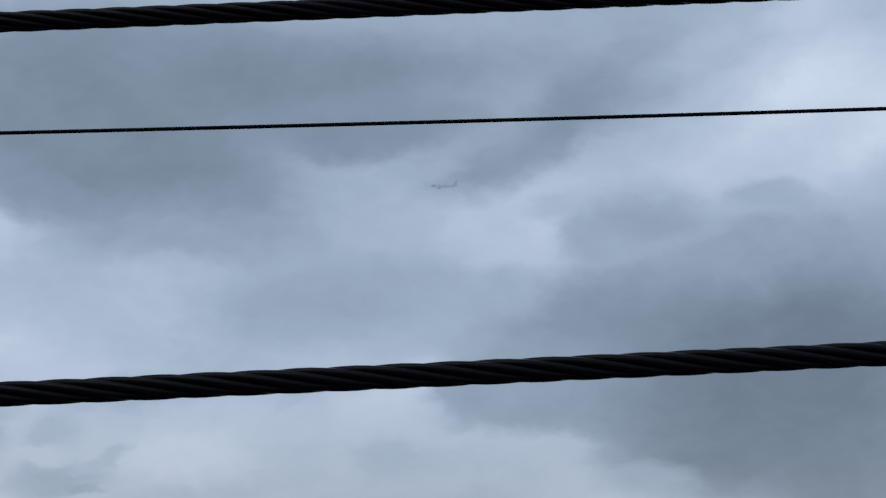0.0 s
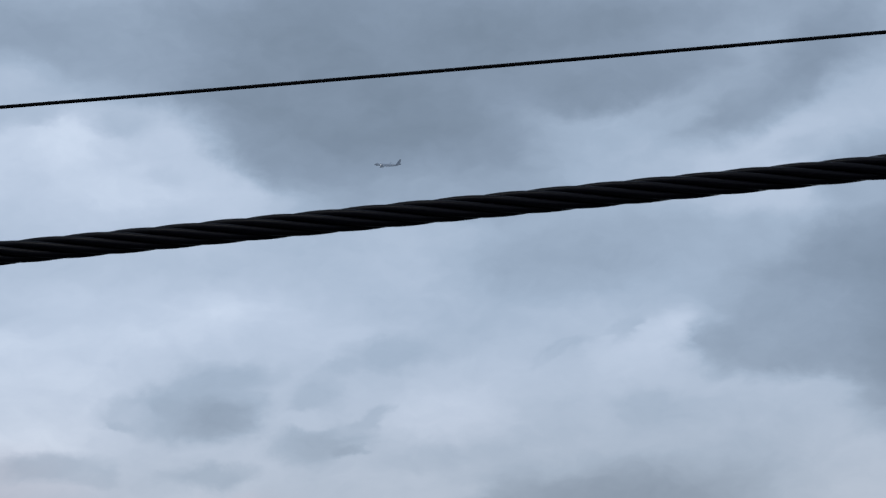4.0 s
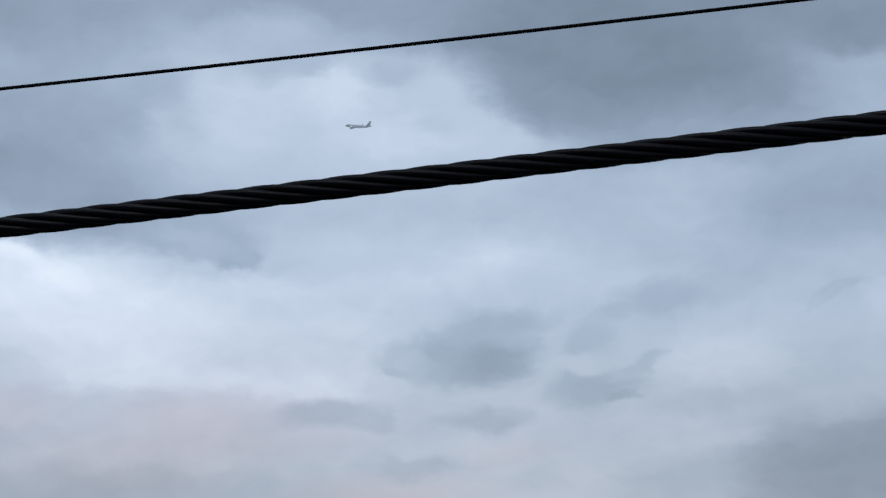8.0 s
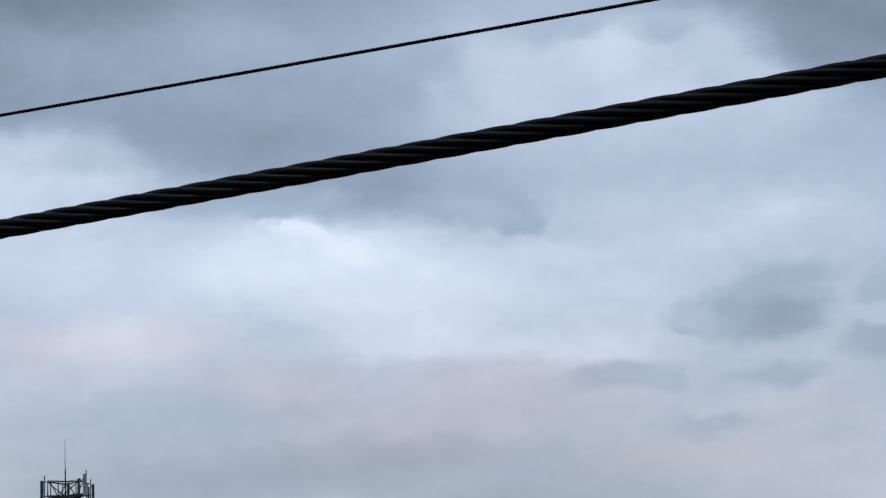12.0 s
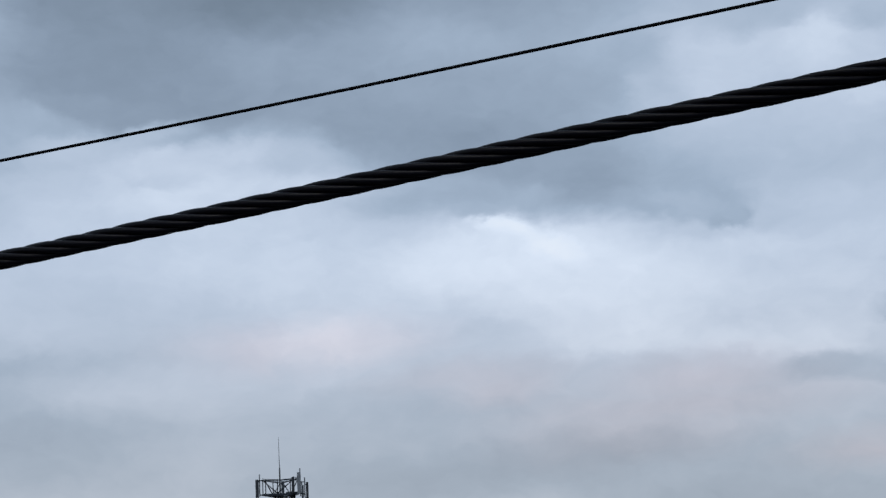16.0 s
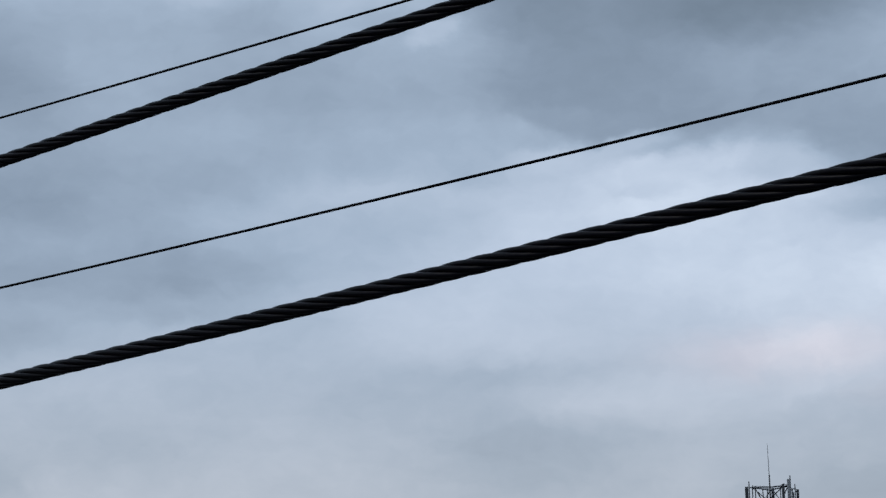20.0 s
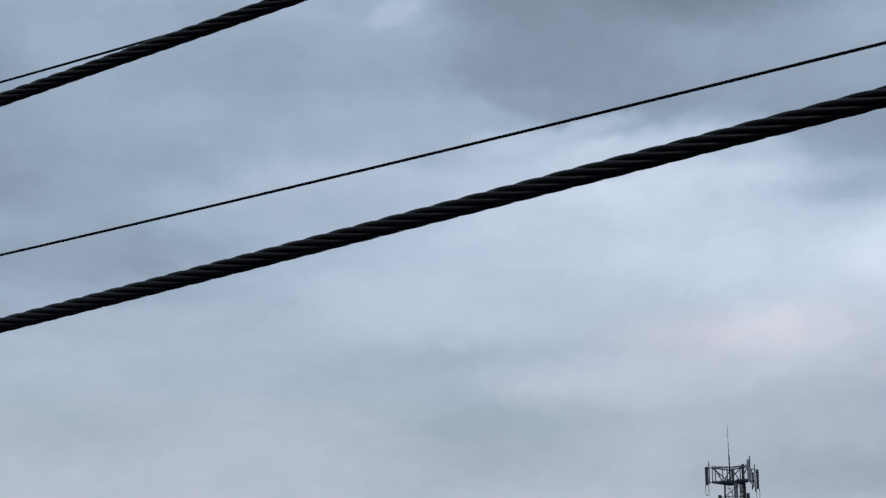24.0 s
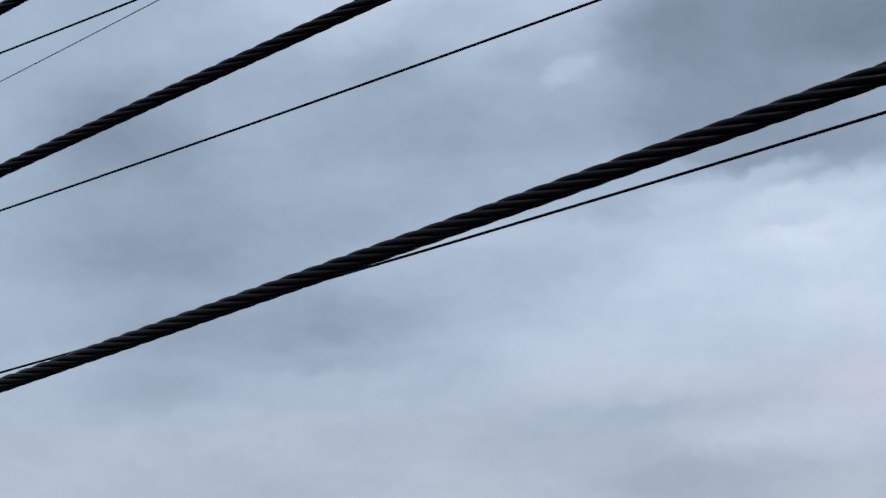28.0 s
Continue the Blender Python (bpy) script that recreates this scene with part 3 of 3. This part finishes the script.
WIRES = {
    "low": (35.2761, 12.2383, -0.0086, -0.0215),
    "second": (37.3513, 17.2495, -0.0065, -0.0036),
    "top": (44.0906, 25.268, -0.0119, 0.0131),
    "earth": (42.5755, 28.557, 0.0091, -0.0547),
}
line_wire("power_line_wire", "thin black power line wire, lowest of the line", *WIRES["low"], 0.035, CONDUCTOR)
line_wire("power_line_wire", "thin black power line wire, second of the line", *WIRES["second"], 0.036, CONDUCTOR)
line_wire("power_line_wire", "thin black power line wire, highest conductor of the line", *WIRES["top"], 0.041, CONDUCTOR)
line_wire("earth_wire", "very thin grey earth wire above the line", *WIRES["earth"], 0.02, EARTH_WIRE)


def cable_pole(x):
    """A wooden pole that carries the three twisted cables on steel arms."""
    y = 7.35
    pole = tagged(new("utility_pole"), "weathered round wooden utility pole with steel cable arms", "utility pole", "utility poles")
    pole.location = (x, y, 0)
    bm = bmesh.new()
    tube(bm, [(0, 0, -0.4), (0, 0, 3), (0, 0, 7), (0, 0, 10.6)], [0.19, 0.175, 0.15, 0.125], 14)
    part("shaft", bm, WOOD, pole)
    for wire in CABLES:
        p = wire_at(x, *wire) - pole.location
        bm = bmesh.new()
        tube(bm, [(0, 0.05, p.z + 0.42), (0, p.y - 0.12, p.z + 0.12)], 0.032, 8)
        tube(bm, [(0, 0.05, p.z - 0.35), (0, p.y * 0.55, p.z + 0.25)], 0.022, 8)
        arm = part("arm", bm, GALVANISED, pole)
        bm = bmesh.new()
        tube(bm, [(0, p.y, p.z + 0.16), (0, p.y, p.z - 0.05)], 0.036, 10)
        part("clamp", bm, DARK_STEEL, arm)
    return pole


cable_pole(SPAN_NEAR[0])
cable_pole(SPAN_NEAR[1])


def line_pole(x):
    """A tapered steel pole with an arm and an insulator for each wire of the far line."""
    y = 39.4
    pole = tagged(new("power_line_pole"), "tall tapered galvanised steel power line pole with insulators", "power pole", "power line poles")
    pole.location = (x, y, 0)
    ends = {k: wire_at(x, *w) - pole.location for k, w in WIRES.items()}
    top = max(p.z for p in ends.values()) + 0.5
    bm = bmesh.new()
    tube(bm, [(0, 0, -0.4), (0, 0, top * 0.5), (0, 0, top)], [0.55, 0.4, 0.22], 16)
    part("shaft", bm, GALVANISED, pole)
    for key, p in ends.items():
        bm = bmesh.new()
        hang = 0.1 if key == "earth" else 1.3
        tube(bm, [(0, 0, p.z + hang - 0.4), (0, p.y, p.z + hang)], [0.09, 0.05], 8)
        arm = part("arm", bm, GALVANISED, pole)
        if key == "earth":
            continue
        bm = bmesh.new()
        tube(bm, [(0, p.y, p.z + 1.3), (0, p.y, p.z)], 0.03, 8)
        for k in range(8):
            z = p.z + 0.15 + 0.14 * k
            tube(bm, [(0, p.y, z), (0, p.y, z + 0.05)], [0.13, 0.05], 10)
        part("insulator", bm, DARK_STEEL, arm)
    return pole


line_pole(SPAN_FAR[0])
line_pole(SPAN_FAR[1])

# ---------------------------------------------------------------- cell tower
TOWER_AWAY, TOWER_TURN = 170.0, 32.635
DECK = EYE + TOWER_AWAY * math.tan(radians(6.01))       # height of the platform's top rail
tower = tagged(new("cell_tower"), "grey steel lattice cell tower with a crowded antenna platform", "cell tower")
tower.matrix_world = pose(-TOWER_AWAY * math.sin(radians(TOWER_TURN)), TOWER_AWAY * math.cos(radians(TOWER_TURN)), 0, 0, 0, TOWER_TURN)


def bars(name, runs, radius, material, parent=None, label="", sides=8):
    """One part of straight round bars, each from point to point."""
    bm = bmesh.new()
    for run in runs:
        tube(bm, run, radius, sides)
    return part(name, bm, material, parent or tower, label)


# three legs, leaning in a little towards the platform
FOOT = ((-0.95, -0.8), (1.65, -0.8), (0.35, 1.5))
HEAD = ((-0.42, -0.45), (1.12, -0.45), (0.35, 0.85))
TOP = DECK - 1.2


def leg_at(k, z):
    s = z / TOP
    return (FOOT[k][0] + (HEAD[k][0] - FOOT[k][0]) * s, FOOT[k][1] + (HEAD[k][1] - FOOT[k][1]) * s, z)


for k in range(3):
    bars("leg", [[leg_at(k, -0.3), leg_at(k, TOP)]], 0.075, DARK_STEEL, sides=10)
levels = [TOP * (1 - (1 - i / 18) ** 1.0) for i in range(19)]
for k in range(3):
    j = (k + 1) % 3
    runs = []
    for i, (z0, z1) in enumerate(zip(levels, levels[1:])):
        a, b = (k, j) if i % 2 else (j, k)
        runs += [[leg_at(a, z0), leg_at(b, z1)], [leg_at(k, z1), leg_at(j, z1)]]
    bars("face_bracing", runs, 0.026, GALVANISED, sides=6)
bars("climbing_ladder", [[(x, -0.52, 0.2), (x, -0.52, TOP - 0.1)] for x in (-0.2, 0.12)] + [[(-0.2, -0.52, 0.3 * i), (0.12, -0.52, 0.3 * i)] for i in range(2, int(TOP / 0.3))], 0.018, GALVANISED, sides=6)
bars("riser_pipe", [[(0.42, 0.05, 0.0), (0.42, 0.05, TOP)]], 0.17, PALE, label="pale round riser pipe inside the lattice", sides=14)
for k in range(7):
    x = 0.74 + 0.055 * k
    bars("feeder_cable", [[(x + 0.012 * math.sin(i * 1.7 + k), -0.5 - 0.03 * (k % 2), i * TOP / 22) for i in range(23)]], 0.026, FEEDER, label="black coaxial feeder cable", sides=6)
bm = bmesh.new()
box(bm, (0.35, 0.1, -0.02), (4.2, 4.2, 0.5), bevel=0.05)
part("footing", bm, surface("concrete", (0.33, 0.32, 0.3), 0.9, grain=8, bump=0.3), tower, "square concrete footing")

# platform: a triangular walkway with rails
CORNERS = ((-1.36, -0.75), (1.40, -0.75), (0.02, 1.65))
DECK_Z, RAIL_Z = DECK - 1.27, DECK - 0.13


def edge(k, s, z):
    a, b = CORNERS[k], CORNERS[(k + 1) % 3]
    return (a[0] + (b[0] - a[0]) * s, a[1] + (b[1] - a[1]) * s, z)


for k in range(3):
    bm = bmesh.new()
    a, b = Vector(edge(k, 0, DECK_Z)), Vector(edge(k, 1, DECK_Z))
    box(bm, (a + b) / 2, ((b - a).length + 0.1, 0.09, 0.17), math.degrees(math.atan2(b.y - a.y, b.x - a.x)), 0.012)
    part("deck_beam", bm, DARK_STEEL, tower)
    bars("handrail", [[edge(k, 0, RAIL_Z), edge(k, 1, RAIL_Z)]], 0.045, DARK_STEEL)
    bars("handrail", [[edge(k, 0, RAIL_Z + 0.12), edge(k, 0.52, RAIL_Z + 0.02), edge(k, 1, RAIL_Z + 0.16)]], 0.022, GALVANISED)
    for s in (0.0, 0.42, 0.84):
        bars("rail_post", [[edge(k, s, DECK_Z - 0.05), edge(k, s, RAIL_Z + 0.08)]], 0.04, DARK_STEEL)
    bars("rail_brace", [[edge(k, 0.02, RAIL_Z - 0.05), edge(k, 0.42, DECK_Z + 0.08)], [edge(k, 0.42, DECK_Z + 0.08), edge(k, 0.84, RAIL_Z - 0.05)]], 0.042, DARK_STEEL)
bm = bmesh.new()
for i in range(13):
    y = -0.7 + i * 0.17
    half = 1.36 * (1.65 - y) / 2.4
    box(bm, (0.02, y, DECK_Z + 0.02), (half * 2, 0.1, 0.05))
part("deck_grating", bm, DARK_STEEL, tower, "dark steel grating of the walkway")
bm = bmesh.new()
box(bm, (0.95, -0.5, DECK_Z + 0.08), (1.0, 0.5, 0.2), bevel=0.02)
part("junction_box", bm, DARK_STEEL, tower, "dark flat junction box on the walkway")


def whip(x, y, z0, z1, thick):
    bm = bmesh.new()
    tube(bm, [(x, y, z0), (x, y, z0 + 0.45 * (z1 - z0)), (x - 0.005, y, z0 + 0.46 * (z1 - z0)), (x - 0.03, y, z1)], [thick, thick * 0.9, thick * 0.5, thick * 0.2], 8)
    return part("whip_antenna", bm, DARK_STEEL, tower, "tall thin whip antenna")


whip(0.0, -0.2, DECK - 1.2, DECK + 3.38, 0.06)


def panel(x, y, z0, z1, width, deep, turn, material, pipe_x, pipe_z0, pipe_z1, loop=0.0):
    """A panel antenna on its own mounting pipe, with the loop of its jumper cable."""
    mount = bars("mounting_pipe", [[(pipe_x, y + 0.06, pipe_z0), (pipe_x, y + 0.06, pipe_z1)]], 0.042, DARK_STEEL)
    bm = bmesh.new()
    box(bm, (x, y, (z0 + z1) / 2), (width, deep, z1 - z0), turn, 0.035)
    face = part("panel_antenna", bm, material, mount)
    for z in (z0 + 0.18, z1 - 0.18):
        bars("bracket", [[(x, y, z), (pipe_x, y + 0.06, z)]], 0.03, DARK_STEEL, mount, sides=6)
    if loop:
        w = 0.13
        bm = bmesh.new()
        pts = [(x - w * 0.9, y, z0 + 0.05), (x - w, y, z0 - loop * 0.5)]
        pts += [(x - w * math.cos(a), y, z0 - loop + w - w * math.sin(a)) for a in (0.5, 1.1, 1.57, 2.1, 2.7)]
        pts += [(x + w, y, z0 - loop * 0.5), (x + w * 0.8, y, z0 + 0.05)]
        tube(bm, pts, 0.022, 6)
        part("jumper_cable", bm, FEEDER, mount, "hanging loop of jumper cable")
    return mount


panel(-1.81, -0.85, DECK - 1.5, DECK - 0.05, 0.25, 0.14, 20, PANEL_DARK, -1.61, DECK - 1.4, DECK + 0.36, 0.8)
panel(2.14, -0.6, DECK - 1.9, DECK - 0.36, 0.19, 0.14, -25, PANEL_DARK, 1.95, DECK - 2.1, DECK + 0.04, 0.75)
panel(1.48, -0.95, DECK - 1.3, DECK + 0.42, 0.25, 0.14, -8, PANEL_GREY, 1.6, DECK - 1.5, DECK + 0.72)
panel(1.02, -0.9, DECK - 1.25, DECK + 0.06, 0.2, 0.12, 4, PANEL_DARK, 1.1, DECK - 1.3, DECK + 0.1)
panel(0.22, 1.72, DECK - 1.2, DECK + 0.02, 0.24, 0.14, 180, PANEL_GREY, 0.02, DECK - 1.3, DECK + 0.1)
panel(1.78, -0.4, DECK - 1.75, DECK - 0.55, 0.16, 0.14, -30, PANEL_GREY, 1.72, DECK - 1.9, DECK - 0.3)
for z in (DECK_Z, RAIL_Z):
    bars("side_arm", [[(-1.36, -0.75, z), (-1.65, -0.8, z)]], 0.04, DARK_STEEL)
for z in (DECK_Z, RAIL_Z - 0.2):
    bars("side_arm", [[(1.4, -0.75, z), (1.97, -0.55, z)]], 0.04, DARK_STEEL)


def radio(x, z, width, high):
    """A remote radio unit on a stub arm below the platform."""
    bm = bmesh.new()
    box(bm, (x, -0.6, z), (width, 0.2, high), bevel=0.03)
    for i in range(5):
        box(bm, (x, -0.71, z - high / 2 + high * (i + 0.5) / 5), (width * 0.85, 0.03, high * 0.06))
    unit_ob = part("radio_unit", bm, PANEL_DARK, tower, "dark finned remote radio unit")
    side = -0.42 if x < 0.3 else 1.12
    for dz in (-high * 0.3, high * 0.3):
        bm = bmesh.new()
        tube(bm, [(x, -0.55, z + dz), (side, -0.47, z + dz)], 0.028, 6)
        part("stub_arm", bm, DARK_STEEL, unit_ob)
    bm = bmesh.new()
    tube(bm, [(x - width * 0.3, -0.6, z - high / 2 + 0.03), (x - width * 0.35, -0.58, z - high / 2 - 0.25), (side, -0.5, z - high / 2 - 0.4)], 0.018, 6)
    part("jumper_cable", bm, FEEDER, unit_ob, "black jumper cable")


radio(-0.86, DECK - 2.65, 0.27, 0.75)
radio(-0.78, DECK - 3.05, 0.2, 0.5)
radio(1.36, DECK - 2.75, 0.24, 1.1)
radio(1.3, DECK - 4.4, 0.24, 0.7)

# ---------------------------------------------------------------- airliner
airliner = tagged(new("airliner"), "white twin-engined airliner with a dark tail fin in flight", "airplane")


def lathe(bm, stations_, sides=24):
    """Rings along x: (x, z of the centre, half width, half height)."""
    rings = [[bm.verts.new((x, w * math.cos(a), z + h * math.sin(a))) for a in (2 * math.pi * k / sides for k in range(sides))] for x, z, w, h in stations_]
    for a, b in zip(rings, rings[1:]):
        for k in range(sides):
            bm.faces.new((a[k], a[(k + 1) % sides], b[(k + 1) % sides], b[k])).smooth = True
    bm.faces.new(rings[0][::-1])
    bm.faces.new(rings[-1])
    bmesh.ops.recalc_face_normals(bm, faces=bm.faces)
    return bm


def aerofoil(bm, sections):
    """A lofted wing: sections of (leading edge x, y, z, chord, thickness, upright)."""
    shape = ((0, 0), (0.05, 0.5), (0.2, 0.95), (0.4, 1.0), (0.7, 0.55), (1, 0.02), (0.7, -0.4), (0.4, -0.75), (0.2, -0.75), (0.05, -0.42))
    rings = []
    for x, y, z, chord, thick, upright in sections:
        ring = []
        for u, v in shape:
            off = v * thick * chord / 2
            ring.append(bm.verts.new((x - u * chord, y + (off if upright else 0), z + (0 if upright else off))))
        rings.append(ring)
    n = len(shape)
    for a, b in zip(rings, rings[1:]):
        for k in range(n):
            bm.faces.new((a[k], a[(k + 1) % n], b[(k + 1) % n], b[k])).smooth = True
    bm.faces.new(rings[0][::-1])
    bm.faces.new(rings[-1])
    bmesh.ops.recalc_face_normals(bm, faces=bm.faces)
    return bm


fuselage = part("fuselage", lathe(bmesh.new(), (
    (18.8, -0.55, 0.12, 0.12), (18.4, -0.5, 0.7, 0.65), (17.4, -0.3, 1.25, 1.2), (15.8, -0.08, 1.75, 1.75), (13.8, 0, 1.96, 2.0), (10, 0, 1.98, 2.05),
    (0, 0, 1.98, 2.05), (-7, 0, 1.98, 2.05), (-10.5, 0.2, 1.85, 1.85), (-14, 0.65, 1.35, 1.35), (-17, 1.05, 0.7, 0.75), (-18.8, 1.25, 0.25, 0.3))), WHITE_PAINT, airliner)
part("nose_section", lathe(bmesh.new(), ((18.84, -0.55, 0.13, 0.13), (18.42, -0.5, 0.72, 0.67), (17.4, -0.3, 1.27, 1.22), (15.8, -0.08, 1.77, 1.77), (13.8, 0, 1.98, 2.02), (13.0, 0, 1.985, 2.03))), NOSE_GREY, airliner, "blue-grey painted nose section")
part("tail_section", lathe(bmesh.new(), ((-11.5, 0.32, 1.72, 1.72), (-14, 0.65, 1.37, 1.37), (-17, 1.05, 0.72, 0.77), (-18.84, 1.25, 0.27, 0.32))), FIN_BLUE, airliner, "dark blue painted tail section")
part("belly_fairing", lathe(bmesh.new(), ((7.2, -1.4, 0.4, 0.3), (5.6, -1.5, 1.9, 0.95), (1, -1.55, 2.15, 1.1), (-3, -1.5, 1.9, 0.95), (-5.2, -1.35, 0.4, 0.3)), 16), BELLY_GREY, airliner)
for side in (-1, 1):
    bm = bmesh.new()
    box(bm, (16.6, side * 1.22, 0.55), (1.1, 0.5, 0.45), side * 28, 0.05)
    part("cockpit_window", bm, GLASS_DARK, fuselage)
pane = None
for side in (-1, 1):
    for i in range(32):
        if pane is None:
            bm = bmesh.new()
            box(bm, (0, 0, 0), (0.26, 0.12, 0.36))
            pane = part("cabin_window", bm, GLASS_DARK, fuselage)
            pane.location = (12.6, -1.93, 0.45)
            continue
        twin = new("cabin_window", pane.data)
        twin.parent = fuselage
        twin.location = (12.6 - i * 0.72, side * 1.93, 0.45)
for side in (-1, 1):
    part("wing", aerofoil(bmesh.new(), ((7.6, side * 1.6, -1.15, 7.2, 0.14, False), (4.3, side * 6.4, -0.65, 4.0, 0.12, False), (-1.0, side * 16.6, 0.45, 1.6, 0.1, False))), BELLY_GREY, airliner)
    part("winglet", aerofoil(bmesh.new(), ((-1.1, side * 16.6, 0.3, 1.5, 0.08, True), (-2.3, side * 17.0, 2.3, 0.6, 0.08, True))), BELLY_GREY, airliner)
    part("stabiliser", aerofoil(bmesh.new(), ((-13.7, side * 0.7, 1.1, 4.0, 0.1, False), (-16.8, side * 6.2, 1.7, 1.5, 0.09, False))), BELLY_GREY, airliner)
    bm = lathe(bmesh.new(), ((9.3, -2.75, 1.12, 1.12), (8.9, -2.75, 1.3, 1.3), (7.4, -2.75, 1.36, 1.36), (5.6, -2.65, 1.1, 1.1), (4.6, -2.5, 0.7, 0.7), (3.9, -2.4, 0.22, 0.22)), 20)
    bmesh.ops.translate(bm, verts=bm.verts, vec=(1.0, side * 5.75, 0))
    engine = part("engine", bm, COWL, airliner)
    bm = bmesh.new()
    tube(bm, [(10.34, side * 5.75 + 1.17 * math.cos(a), -2.75 + 1.17 * math.sin(a)) for a in (2 * math.pi * k / 20 for k in range(20))], 0.13, 6, closed=True)
    part("intake_lip", bm, BARE, engine, "polished metal intake lip")
    part("pylon", aerofoil(bmesh.new(), ((8.0, side * 5.75, -2.0, 4.5, 0.1, True), (5.6, side * 5.75, -0.65, 3.2, 0.1, True))), BELLY_GREY, engine)
part("tail_fin", aerofoil(bmesh.new(), ((-10.4, 0, 1.6, 6.2, 0.09, True), (-12.2, 0, 2.6, 5.2, 0.09, True), (-16.2, 0, 8.3, 2.3, 0.08, True))), FIN_BLUE, airliner, "dark painted tail fin")
# white spot ahead of the wing: a glowing ball added on each side
SPOT_GLOW = bpy.data.materials.new("white_spot_glow")
SPOT_GLOW.use_nodes = True
SPOT_GLOW.node_tree.nodes["Principled BSDF"].inputs["Emission Color"].default_value = (1.0, 0.97, 0.92, 1.0)
SPOT_GLOW.node_tree.nodes["Principled BSDF"].inputs["Emission Strength"].default_value = 1.1
for side in (-1, 1):
    bm = bmesh.new()
    bmesh.ops.create_uvsphere(bm, u_segments=10, v_segments=6, radius=0.55, matrix=pose(9.9, side * 2.0, -0.55))
    part("white_spot", bm, SPOT_GLOW, airliner, "small glowing white ball on the fuselage ahead of the wing")

# ---------------------------------------------------------------- thin cloud in front of the flight path, as a glowing sheet
VEIL = bpy.data.materials.new("glowing_haze")
VEIL.use_nodes = True
vt = VEIL.node_tree
vt.nodes.clear()
place = node(vt, "ShaderNodeNewGeometry")
from_eye = node(vt, "ShaderNodeVectorMath", operation="SUBTRACT")
vt.links.new(place.outputs["Position"], from_eye.inputs[0])
from_eye.inputs[1].default_value = (0, 0, EYE)
tint = node(vt, "ShaderNodeGroup")
tint.node_tree = sky
vt.links.new(from_eye.outputs[0], tint.inputs[0])
# emits the sky's own colour, so only the airliner behind it looks fainter
glow = node(vt, "ShaderNodeEmission")
vt.links.new(tint.outputs[0], glow.inputs[0])
flat = node(vt, "ShaderNodeSeparateXYZ")
vt.links.new(from_eye.outputs[0], flat.inputs[0])
turned = math_node(vt, "MULTIPLY", math_node(vt, "ARCTAN2", math_node(vt, "MULTIPLY", flat.outputs[0], -1.0), flat.outputs[1]), 57.2958)
drift = noise_node(vt, from_eye.outputs[0], 0.012, 3.0, 0.5)
along = math_node(vt, "DIVIDE", math_node(vt, "ADD", math_node(vt, "ADD", turned, 4.0), math_node(vt, "SUBTRACT", drift, 0.5)), 32.0, clamp=True)
thick = node(vt, "ShaderNodeValToRGB")
vt.links.new(along, thick.inputs[0])
thick.color_ramp.elements[0].position, thick.color_ramp.elements[0].color = 0.0, (0.0, 0.0, 0.0, 1.0)
thick.color_ramp.elements[1].position, thick.color_ramp.elements[1].color = 1.0, (1.0, 1.0, 1.0, 1.0)
for bearing_deg, dense in ((-1.2, 0.85), (0.0, 0.72), (0.9, 0.5), (2.0, 0.2), (9.0, 0.3), (14.2, 0.5), (16.2, 0.25), (20.3, 0.15), (21.2, 0.25), (22.0, 0.6), (23.0, 0.85), (25.2, 1.0)):
    thick.color_ramp.elements.new((bearing_deg + 4.0) / 32.0).color = (dense, dense, dense, 1.0)
gap = node(vt, "ShaderNodeBsdfTransparent")
blend = node(vt, "ShaderNodeMixShader")
vt.links.new(thick.outputs[0], blend.inputs[0])
vt.links.new(gap.outputs[0], blend.inputs[1])
vt.links.new(glow.outputs[0], blend.inputs[2])
vt.links.new(blend.outputs[0], node(vt, "ShaderNodeOutputMaterial").inputs[0])
bm = bmesh.new()
grid = [[bm.verts.new((-2300 * math.sin(radians(a)) * math.cos(radians(e)), 2300 * math.cos(radians(a)) * math.cos(radians(e)), EYE + 2300 * math.sin(radians(e)))) for a in range(-4, 63, 2)] for e in range(8, 27, 2)]
for r0, r1 in zip(grid, grid[1:]):
    for k in range(len(r0) - 1):
        bm.faces.new((r0[k], r0[k + 1], r1[k + 1], r1[k])).smooth = True
veil = tagged(part("glowing_cloud_sheet", bm, VEIL), "thin sheet of cloud glowing in the sky's own colours, hazing over the airliner", "cloud", kind="structure")


def motions():
    """The airliner's flight to the west: it sinks a little, then climbs away behind the cloud sheet."""
    v, start = Vector((-105.71, -8.74, 0.07)), Vector((2.6, 2858.7, 846.2 + EYE))
    rows = []
    for t in (0, 1, 2, 3, 4, 5, 6, 7, 8, 9, 10, 11, 12, 16, 20, 24, 28):
        s = min(t, 12) - 6
        lift = -13.2 + 26.7 * (s / 5.7) ** 2 + (t - min(t, 12)) * 8.9
        p = start + v * t + Vector((0, -0.3 * lift, lift))
        climb = math.degrees(math.atan2(0.22 + 1.48 * s, 106))
        rows.append((t, pose(*p, -21, -6.5 + 3.5 * max(0.0, 1 - t / 5) - climb * 0.6, 180 + math.degrees(math.atan2(9.09, 105.77)))))
    walk(airliner, rows)


motions()
